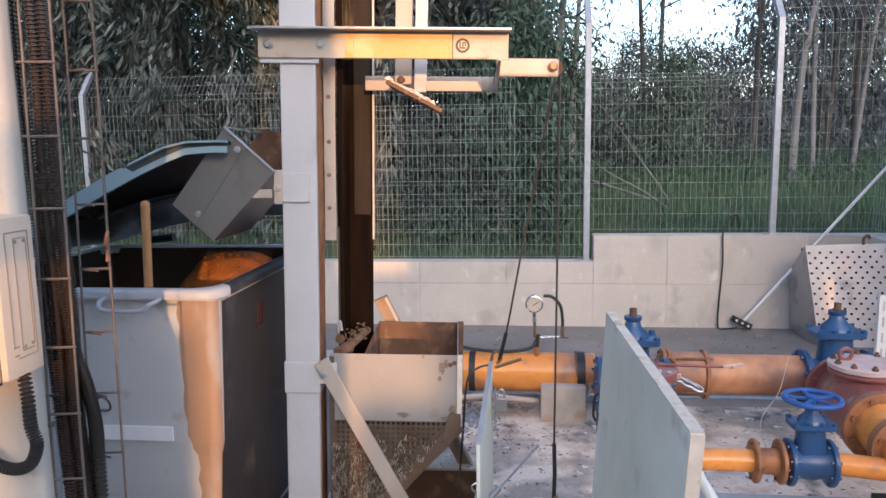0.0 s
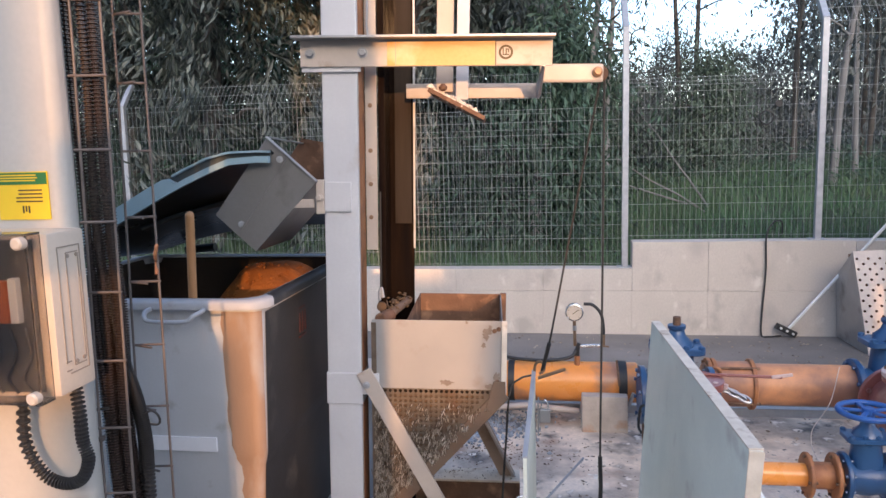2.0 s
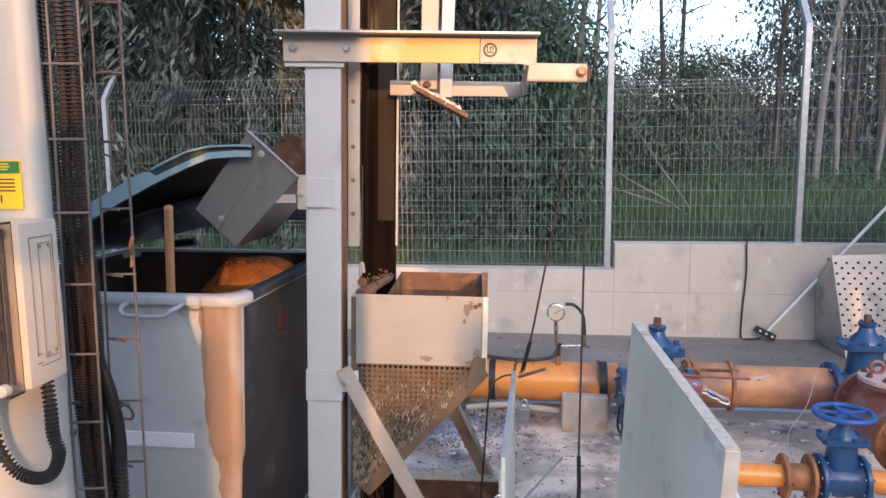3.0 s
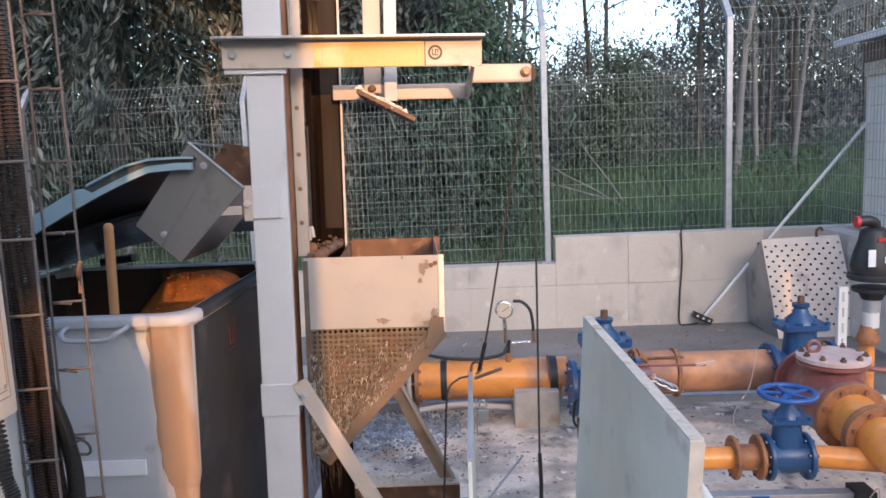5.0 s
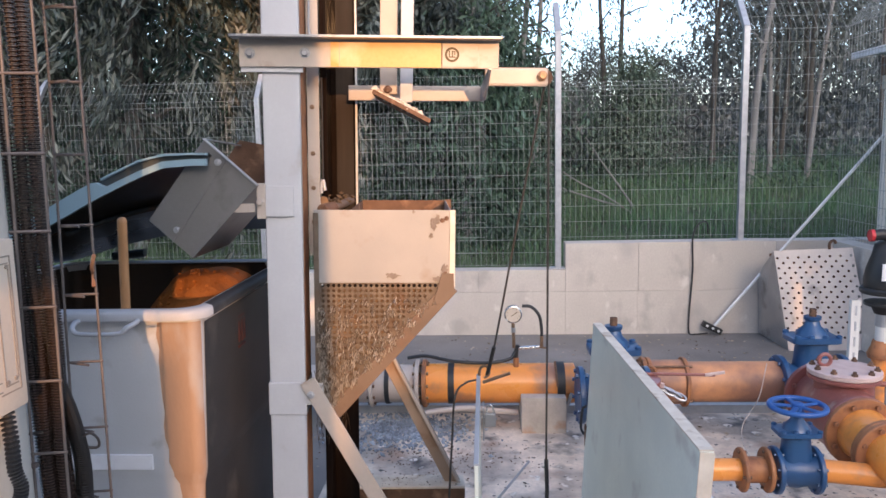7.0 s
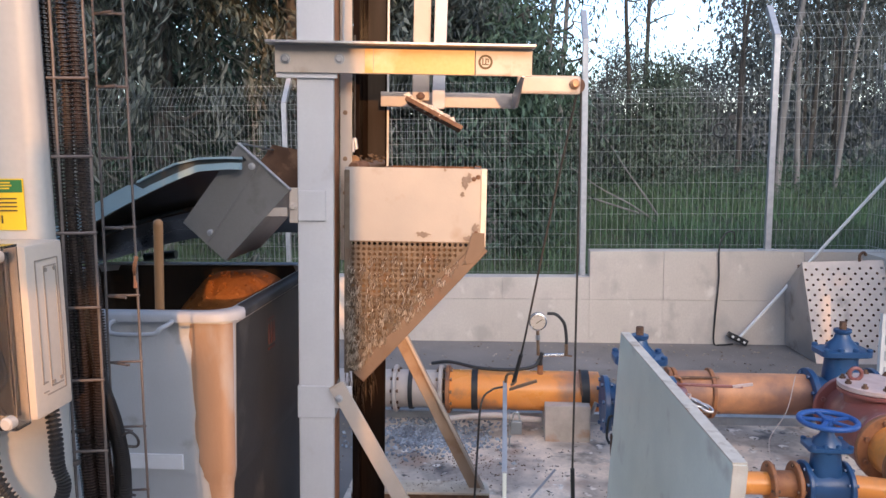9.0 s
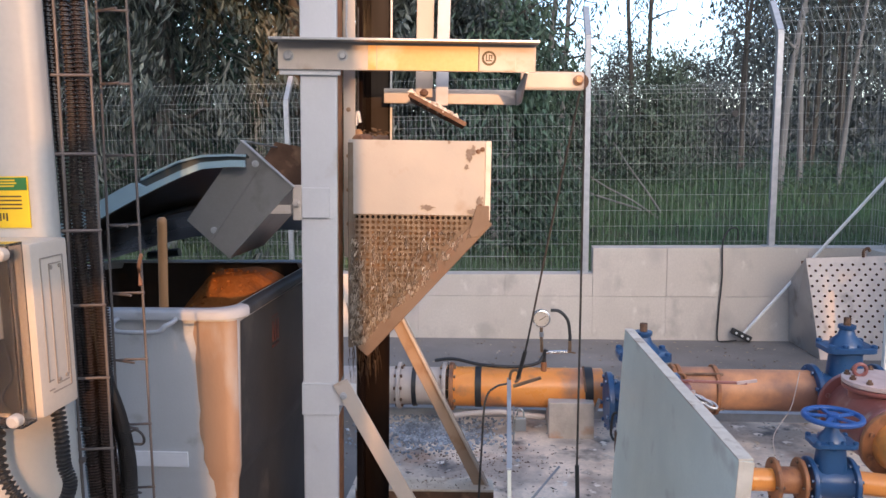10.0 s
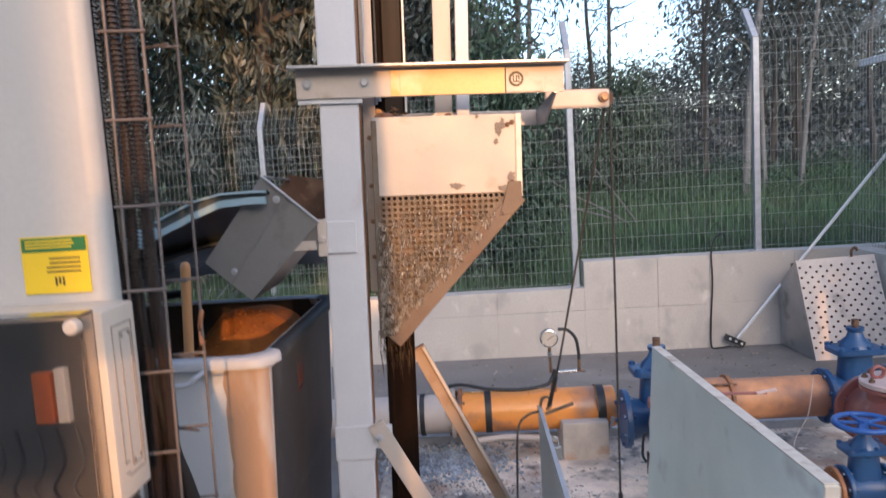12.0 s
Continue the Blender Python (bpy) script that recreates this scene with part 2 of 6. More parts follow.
M_CHROME = material("bright_fitting", (0.6, 0.6, 0.6), (0.5, 0.5, 0.5), 0.25, 0.8, 20, 90, 0.05)
M_PVC = material("white_plastic_pipe", (0.72, 0.71, 0.68), (0.65, 0.63, 0.6), 0.4, 0, 6, 60, 0.05)
M_CLAD = material("pale_shed_panel", (0.86, 0.80, 0.72), (0.78, 0.72, 0.65), 0.5, 0.0, 3, 60, 0.05)
M_ROOF = material("grey_roof_sheet", (0.38, 0.42, 0.42), (0.32, 0.36, 0.36), 0.5, 0.2, 3, 60, 0.1)
M_EAVE = material("brown_eave_board", (0.22, 0.14, 0.10), (0.17, 0.11, 0.08), 0.7, 0, 5, 60, 0.2)
M_STONE = material("blue_grey_gravel", (0.33, 0.36, 0.40), (0.16, 0.175, 0.20), 0.85, 0, 10, 90, 0.4, island=0.4)
M_LITTER = material("dry_litter", (0.36, 0.30, 0.24), (0.22, 0.15, 0.10), 0.85, 0, 10, 90, 0.2, island=0.5)
M_OLIVE = material("inside_gear", (0.09, 0.088, 0.085), (0.06, 0.06, 0.058), 0.6, 0, 15, 60, 0.1)
M_ORANGE = material("orange_switch", (0.60, 0.15, 0.04), None, 0.5, 0, 15, 60, 0.05)


def clear_plastic():
    m = bpy.data.materials.new("clear_lid_plastic")
    m.use_nodes = True
    nt = m.node_tree
    b = nt.nodes["Principled BSDF"]
    b.inputs["Base Color"].default_value = (0.55, 0.55, 0.56, 1)
    b.inputs["Roughness"].default_value, b.inputs["IOR"].default_value = 0.12, 1.45
    b.inputs["Transmission Weight"].default_value = 1.0
    return m


M_CLEAR = clear_plastic()


# ---- mesh tools ----
def thing(name, m=None, label="", category="", group="", kind=""):
    ob = new(name)
    ob.empty_display_size = 0.1
    if m is not None:
        ob.matrix_basis = m
    return tagged(ob, label, category, group, kind)


def part(name, bm, mat, parent=None, label="", smooth=None):
    me = bpy.data.meshes.new(name)
    if smooth:
        lim = math.cos(radians(smooth))
        bm.normal_update()
        for f in bm.faces:
            f.smooth = True
        for e in bm.edges:
            if len(e.link_faces) == 2 and e.link_faces[0].normal.dot(e.link_faces[1].normal) < lim:
                e.smooth = False
    bm.to_mesh(me)
    bm.free()
    me.materials.append(mat)
    ob = new(name, me)
    if parent is not None:
        ob.parent = parent
    if label:
        ob["label"] = label
    return ob


def raw(name, verts, faces, mat, parent=None, label=""):
    me = bpy.data.meshes.new(name)
    me.from_pydata(np.asarray(verts).tolist(), [], np.asarray(faces).tolist() if not isinstance(faces, list) else faces)
    me.materials.append(mat)
    ob = new(name, me)
    if parent is not None:
        ob.parent = parent
    if label:
        ob["label"] = label
    return ob


def box(x0, x1, y0, y1, z0, z1, bevel=0.0, bm=None, m=None):
    fresh = bmesh.new()
    bmesh.ops.create_cube(fresh, size=1.0)
    for v in fresh.verts:
        v.co = Vector((x0 + (v.co.x + 0.5) * (x1 - x0), y0 + (v.co.y + 0.5) * (y1 - y0), z0 + (v.co.z + 0.5) * (z1 - z0)))
    if bevel:
        bmesh.ops.bevel(fresh, geom=fresh.edges[:], offset=bevel, segments=2, affect="EDGES", profile=0.6)
    return join(bm, fresh, m)


def join(bm, fresh, m=None):
    if m is not None:
        bmesh.ops.transform(fresh, matrix=m, verts=fresh.verts)
    if bm is None:
        return fresh
    table = {v: bm.verts.new(v.co) for v in fresh.verts}
    for f in fresh.faces:
        bm.faces.new([table[v] for v in f.verts])
    fresh.free()
    return bm


def turned(profile, p0, p1, n=24, bm=None):
    """A solid of revolution: profile rows of (distance along p0-p1 in metres, radius)."""
    p0, p1 = Vector(p0), Vector(p1)
    q = (p1 - p0).to_track_quat("Z", "Y").to_matrix()
    fresh = bmesh.new()
    rings = []
    for d, r in profile:
        rings.append([fresh.verts.new(p0 + q @ Vector((r * math.cos(2 * math.pi * k / n), r * math.sin(2 * math.pi * k / n), d))) for k in range(n)])
    for a, b in zip(rings, rings[1:]):
        for k in range(n):
            fresh.faces.new((a[k], a[(k + 1) % n], b[(k + 1) % n], b[k]))
    fresh.faces.new(rings[0][::-1])
    fresh.faces.new(rings[-1])
    return join(bm, fresh)


def rod(p0, p1, r, n=12, bm=None, chamfer=0.0):
    length = (Vector(p1) - Vector(p0)).length
    if chamfer:
        prof = [(0, r - chamfer), (chamfer, r), (length - chamfer, r), (length, r - chamfer)]
    else:
        prof = [(0, r), (length, r)]
    return turned(prof, p0, p1, n, bm)


def spline(points, count):
    """Evenly spread points on a smooth curve through the given ones."""
    p = [Vector(v) for v in points]
    p = [2 * p[0] - p[1]] + p + [2 * p[-1] - p[-2]]
    out, spans = [], len(p) - 3
    for i in range(count):
        s = i / (count - 1) * spans
        k = min(int(s), spans - 1)
        u = s - k
        a, b, c, d = p[k:k + 4]
        out.append(0.5 * ((2 * b) + (c - a) * u + (2 * a - 5 * b + 4 * c - d) * u * u + (3 * b - a - 3 * c + d) * u ** 3))
    return out


def tube(points, r, n=8, bm=None, ridge=0.0, taper=None):
    """A tube along points. ridge: corrugation depth, on every second ring. taper: the end's radius."""
    pts = [Vector(v) for v in points]
    fresh = bmesh.new()
    rings, side = [], None
    for i, p in enumerate(pts):
        way = (pts[min(i + 1, len(pts) - 1)] - pts[max(i - 1, 0)]).normalized()
        if side is None:
            side = way.orthogonal().normalized()
        side = (side - way * side.dot(way)).normalized()
        up = way.cross(side)
        rr = r if taper is None else r + (taper - r) * i / (len(pts) - 1)
        rr -= ridge if (i // 2) % 2 else 0.0
        rings.append([fresh.verts.new(p + rr * (math.cos(2 * math.pi * k / n) * side + math.sin(2 * math.pi * k / n) * up)) for k in range(n)])
    for a, b in zip(rings, rings[1:]):
        for k in range(n):
            fresh.faces.new((a[k], a[(k + 1) % n], b[(k + 1) % n], b[k]))
    fresh.faces.new(rings[0][::-1])
    fresh.faces.new(rings[-1])
    return join(bm, fresh)


def prism(outline, y0, y1, bm=None, m=None, bevel=0.0):
    """An outline of (x, z), pulled along y."""
    fresh = bmesh.new()
    a = [fresh.verts.new((x, y0, z)) for x, z in outline]
    b = [fresh.verts.new((x, y1, z)) for x, z in outline]
    n = len(a)
    fresh.faces.new(a)
    fresh.faces.new(b[::-1])
    for k in range(n):
        fresh.faces.new((a[(k + 1) % n], a[k], b[k], b[(k + 1) % n]))
    bmesh.ops.recalc_face_normals(fresh, faces=fresh.faces[:])
    if bevel:
        bmesh.ops.bevel(fresh, geom=fresh.edges[:], offset=bevel, segments=1, affect="EDGES")
    return join(bm, fresh, m)


def bar(p0, p1, width, depth, bm=None, bevel=0.0, up=(0, 1, 0)):
    """A straight flat bar from p0 to p1; depth runs along up."""
    p0, p1 = Vector(p0), Vector(p1)
    way = (p1 - p0).normalized()
    u = Vector(up)
    u = (u - way * u.dot(way)).normalized()
    s = way.cross(u)
    m = Matrix((s, u, way)).transposed().to_4x4()
    m.translation = p0
    return box(-width / 2, width / 2, -depth / 2, depth / 2, 0, (p1 - p0).length, bevel, bm, m)


def bolt_heads(name, places, way, r, parent, mat, height=None):
    """One hexagon bolt head at each place, all on one mesh."""
    me = None
    h = height or 0.7 * r
    for p in places:
        if me is None:
            bm = turned([(0, r), (h * 0.8, r), (h, r * 0.8)], (0, 0, 0), Vector(way) * h, 6)
            turned([(-0.001, r * 1.35), (0.002, r * 1.35)], (0, 0, 0), Vector(way) * h, 14, bm)
            ob = part(name, bm, mat, parent)
            me = ob.data
        else:
            ob = new(name, me)
            ob.parent = parent
        ob.location = p


def flange(name, centre, way, r, thick, mat, parent, bolts=8, bolt_mat=None, hole=0.02):
    c, w = Vector(centre), Vector(way).normalized()
    bm = turned([(0, r - 0.004), (0.004, r), (thick - 0.004, r), (thick, r - 0.004)], c - w * thick / 2, c + w * thick / 2, 32)
    ob = part(name, bm, mat, parent, smooth=40)
    side = w.orthogonal().normalized()
    up = w.cross(side)
    rb = r * 0.84
    size = max(0.006, r * 0.07)
    me = None
    for k in range(bolts):
        a = 2 * math.pi * (k + 0.5) / bolts
        p = c + rb * (math.cos(a) * side + math.sin(a) * up)
        if me is None:
            ext = thick / 2 + size * 1.4
            bmb = turned([(0, size), (size, size), (size * 1.2, size * 0.5), (2 * ext - size * 1.2, size * 0.5), (2 * ext - size, size), (2 * ext, size)], -w * ext, w * ext, 6)
            b = part("flange_bolt", bmb, bolt_mat or mat, ob)
            me = b.data
        else:
            b = new("flange_bolt", me)
            b.parent = ob
        b.location = p
    return ob


def holed_sheet(cells, size, hole, thick, n=8):
    """Square cells (centres as x, z) with a round hole each where flagged, as one thick sheet in the xz plane."""
    verts, faces, h = [], [], size / 2
    ring = []
    for k in range(8):
        a = math.pi / 4 * k
        c, s = math.cos(a), math.sin(a)
        f = h / max(abs(c), abs(s))
        ring.append((c * f, s * f, c * hole, s * hole))
    for x, z, holed in cells:
        b = len(verts)
        if holed:
            for y in (0.0, thick):
                verts += [(x + r[0], y, z + r[1]) for r in ring] + [(x + r[2], y, z + r[3]) for r in ring]
            for k in range(8):
                j = (k + 1) % 8
                faces.append((b + k, b + j, b + 8 + j, b + 8 + k))
                faces.append((b + 16 + j, b + 16 + k, b + 24 + k, b + 24 + j))
                faces.append((b + 8 + k, b + 8 + j, b + 24 + j, b + 24 + k))
        else:
            verts += [(x + i * h, y, z + j * h) for y in (0.0, thick) for i, j in ((-1, -1), (1, -1), (1, 1), (-1, 1))]
            faces.append((b, b + 1, b + 2, b + 3))
            faces.append((b + 7, b + 6, b + 5, b + 4))
    return verts, faces


def wires(segments, r):
    """Square wires: rows of two ends, as verts and faces."""
    verts, faces = [], []
    for p0, p1 in segments:
        p0, p1 = Vector(p0), Vector(p1)
        w = (p1 - p0).normalized()
        s = w.orthogonal().normalized()
        u = w.cross(s)
        b = len(verts)
        for p in (p0, p1):
            verts += [tuple(p + r * v) for v in (s, u, -s, -u)]
        for k in range(4):
            j = (k + 1) % 4
            faces.append((b + k, b + j, b + 4 + j, b + 4 + k))
    return verts, faces


def bits(name, count, place, size, mat, parent=None, flat=0.4, seed=1):
    """Small irregular flakes and lumps; place(rng) gives where each lies."""
    rng = random.Random(seed)
    verts, faces = [], []
    for _ in range(count):
        c = Vector(place(rng))
        s = size * rng.uniform(0.4, 1.6)
        q = Euler((rng.uniform(-0.5, 0.5), rng.uniform(-0.5, 0.5), rng.uniform(0, 6.3))).to_matrix()
        b = len(verts)
        for v in ((1, 0, 0), (0, rng.uniform(0.3, 1), 0), (-1, 0, 0), (0, -rng.uniform(0.3, 1), 0), (0, 0, flat), (0, 0, -flat)):
            verts.append(tuple(c + q @ (s * Vector(v))))
        for i, j in ((0, 1), (1, 2), (2, 3), (3, 0)):
            faces += [(b + i, b + j, b + 4), (b + j, b + i, b + 5)]
    return tagged(raw(name, verts, faces, mat, parent), kind="stuff")


# ---- setting ----
def terrain_height(x, y):
    """Level under the yard, a low verge behind the wall, then a gentle rise into the wood."""
    if y < 7.1:
        return -0.06
    u = y - 7.1
    h = 0.30 + 0.055 * min(u, 14) + 0.012 * max(0, min(u - 14, 60)) + 0.03 * max(0.0, x - 1.0) * min(u, 10) / 10 * (1 if x < 12 else 12 / max(x, 12))
    return min(h, 4.0) + 0.08 * noise.noise((x * 0.5, y * 0.5, 0))


def build_ground():
    xs = sorted({*[-700, -300, -120, -60, -40], *np.linspace(-26, 26, 66).round(2).tolist(), *[40, 60, 120, 300, 700]})
    ys = sorted({*[-500, -120, -40, -12, 0, 4, 7.05, 7.11], *np.linspace(7.6, 40, 56).round(2).tolist(), *[50, 70, 110, 200, 400, 900]})
    verts = [(x, y, terrain_height(x, y)) for y in ys for x in xs]
    n = len(xs)
    faces = [(j * n + i, j * n + i + 1, (j + 1) * n + i + 1, (j + 1) * n + i) for j in range(len(ys) - 1) for i in range(n - 1)]
    g = raw("ground", verts, faces, M_SOIL)
    g.data.polygons.foreach_set("use_smooth", [True] * len(faces))
    tagged(g, "grassy ground that rises gently into a wood", "ground", kind="structure")
    yard = part("pavement", box(-9, 9, -6, 7.02, -0.3, 0.0), M_GROUND)
    tagged(yard, "worn dark asphalt yard strewn with grit", "pavement", kind="structure")
    bm = box(-0.75, 2.9, 2.9, 4.95, -0.02, 0.006)
    slab = part("floor", bm, M_SLAB)
    tagged(slab, "stained concrete slab under the pipework", "floor", kind="structure")


def build_back_wall():
    """Cast wall with a step in its top, panels parted by open joints."""
    core = thing("wall_north", None, "pale cast concrete yard wall with a stepped top", "wall", kind="structure")
    part("core", box(-9.5, 0.85, 7.03, 7.16, 0, 0.60), M_CONC, core)
    part("core", box(0.86, 9, 7.03, 7.16, 0, 0.845), M_CONC, core)
    low = [-9.5, -7.6, -5.9, -4.2, -2.5, -0.776, 0.045, 0.85]
    high = [0.85, 1.517, 1.982, 2.75, 4.4, 6.0, 7.6, 9.0]
    g = 0.0006
    for edges, top in ((low, 0.615), (high, 0.862)):
        for a, b in zip(edges, edges[1:]):
            jog = 0.004 * noise.noise((a * 3, 1, 2))
            part("panel", box(a + g, b - g, 7.0 + jog, 7.19, 0.0, 0.4085, 0.0015), M_CONC, core)
            part("panel", box(a + g, b - g, 7.0 - jog, 7.19, 0.4097, top + 0.004 * noise.noise((b, 3, 1)), 0.005), M_CONC, core)


def fence_bay(x0, x1, y, z0, z1, tip, lean, pitch, row, parent, r=0.0018):
    """Welded wires between two posts; above z1 the panel leans outwards by lean to the height tip."""
    up, seg = [], []
    n = max(1, int((x1 - x0) / pitch))
    rng = random.Random(int(x0 * 100) + int(y * 10))
    for i in range(n + 1):
        x = x0 + (x1 - x0) * i / n
        w = rng.uniform(-0.003, 0.003)
        up.append(((x + w, y, z0), (x, y, z1)))
        if tip > z1:
            up.append(((x, y, z1), (x + w, y + lean, tip)))
    z = z0 + 0.03
    while z < z1:
        seg.append(((x0, y - 0.004, z), (x1, y - 0.004, z + rng.uniform(-0.003, 0.003))))
        z += row
    seg.append(((x0, y - 0.004, z1), (x1, y - 0.004, z1)))
    if tip > z1:
        seg.append(((x0, y + lean * 0.9, z1 + (tip - z1) * 0.9), (x1, y + lean * 0.9, z1 + (tip - z1) * 0.9)))
        seg.append(((x0, y + lean * 0.45, z1 + (tip - z1) * 0.45), (x1, y + lean * 0.45, z1 + (tip - z1) * 0.45)))
    v, f = wires(seg, r * 1.08)
    raw("line_wire", v, f, M_MESH, parent)
    v, f = wires(up, r * 0.80)
    return raw("wire_panel", v, f, M_MESH, parent)


def fence_post(x, y, z0, bend, parent, rise=0.28, lean=0.24, w=0.055):
    bm = box(x - w / 2, x + w / 2, y - w / 2, y + w / 2, z0, bend, 0.006)
    bar((x, y, bend - 0.01), (x, y + lean, bend + rise), w, w, bm, 0.005)
    p = part("post", bm, M_GALV, parent)
    part("foot_plate", box(x - 0.07, x + 0.07, y - 0.06, y + 0.06, z0, z0 + 0.01), M_GALV, p)


def build_fences():
    near = thing("yard_fence", None, "galvanised welded wire fence on the concrete wall", "fence", kind="structure")
    y = 7.085
    for x, z in ((0.79, 0.617), (2.452, 0.862)):
        fence_post(x, y, z, 2.77, near)
    fence_bay(-2.3, 0.78, y, 0.62, 2.08, 2.08, 0, 0.05, 0.12, near)
    fence_bay(0.80, 2.44, y, 0.88, 2.25, 2.33, 0.06, 0.05, 0.143, near)
    fence_bay(2.46, 3.31, y, 0.88, 2.74, 3.02, 0.22, 0.06, 0.143, near)
    side = thing("side_fence", pose(3.32, y, 0, 0, 0, -90), "galvanised wire fence that returns along the yard's side", "fence", kind="structure")
    fence_bay(0.0, 2.5, 0.0, 0.88, 2.74, 3.02, 0.22, 0.05, 0.143, side, 0.0024)
    fence_post(2.53, 0.0, 0.862, 2.77, side)
    tagged(part("wall_east", box(3.25, 3.43, 4.80, 6.985, 0.0, 0.857, 0.005), M_CONC), "pale cast concrete side wall under the fence", "wall", kind="structure")
    far = thing("outer_fence", None, "grey welded wire fence with an outward leaning top, behind the yard", "fence", kind="structure")
    y = 8.5
    for x in (-7.55, -4.99, -2.43):
        fence_post(x, y, terrain_height(x, y), 2.35, far)
    for a, b in ((-10.1, -7.57), (-7.53, -5.01), (-4.97, -2.45), (-2.41, 0.11)):
        fence_bay(a, b, y, terrain_height(a, y), 2.33, 2.58, 0.22, 0.05, 0.17, far)


def build_right_house():
    """Pale shed beyond the side fence, with an overhanging sheet roof."""
    house = thing("shed", None, "pale panelled shed with an overhanging sheet roof, behind the side fence", "shed")
    core = part("wall", box(3.60, 7.0, 4.30, 6.93, 0, 2.30), M_CLAD, house)
    for k in range(3):
        yy = 6.90 - 0.86 * k
        part("cover_strip", box(3.588, 3.599, yy - 0.03, yy + 0.03, 0.0, 2.18, 0.003), M_CLAD, core)
    part("head_board", box(3.575, 3.599, 4.30, 6.95, 2.185, 2.30, 0.004), M_HATCHEDGE, house, "tan head board under the eave")
    part("eave_board", box(3.56, 7.0, 4.28, 6.96, 2.302, 2.459, 0.01), M_EAVE, house, "brown wooden eave board")
    part("roof", bar((3.437, 5.70, 2.505), (7.29, 5.70, 2.72), 2.86, 0.04, None, 0.004, up=(0, 0, 1)), M_ROOF, house, "pale grey sheet roof")
    part("roof_edge", bar((3.40, 4.28, 2.487), (3.40, 7.126, 2.487), 0.035, 0.058, None, 0.004, up=(0, 0, 1)), M_PAPER, house, "white roof edge")


def build_sun_blocks():
    """Unseen slabs added behind the camera, so the sun passes only in chosen gaps."""
    for n, b in (("wall_south_1", (0.860, 1.128, -2.7, -2.5, 0, 4.2)), ("wall_south_2", (-14.0, 3.05, -12.2, -12.0, -0.1, 6.5)), ("wall_south_13", (3.051, 3.261, -12.2, -12.0, 3.3, 6.5)), ("wall_south_3", (4.85, 8.26, -12.2, -12.0, -0.1, 6.5)),
                 ("wall_south_4", (0.62, 0.859, -2.7, -2.5, 2.12, 4.2)), ("wall_south_14", (0.49, 0.619, -2.7, -2.5, 2.12, 2.37)), ("wall_south_5", (-60.0, 17.0, -61.0, -60.0, -0.1, 20.0)), ("wall_south_6", (19.7, 22.58, -61.0, -60.0, -0.1, 20.0)),
                 ("wall_south_7", (3.262, 3.44, -12.2, -12.0, -0.1, 3.25)), ("wall_south_8", (4.05, 4.379, -12.2, -12.0, -0.1, 2.95)), ("wall_south_11", (4.38, 4.849, -12.2, -12.0, -0.1, 3.3)), ("wall_south_12", (8.261, 8.799, -12.2, -12.0, 3.40, 6.5)), ("wall_south_9", (8.80, 18.0, -12.2, -12.0, -0.1, 6.5)), ("wall_south_10", (23.15, 95.0, -61.0, -60.0, -0.1, 20.0))):
        tagged(part(n, box(*b, 0.01), M_WHITE), "plain unseen slab added to shape the sunlight", "wall", kind="structure")


build_ground()
build_back_wall()
build_fences()
build_right_house()
build_sun_blocks()

# ---- hoist ----
LEAN = pose(-0.61, 2.66, 0, 0, 1.5, 5.0)


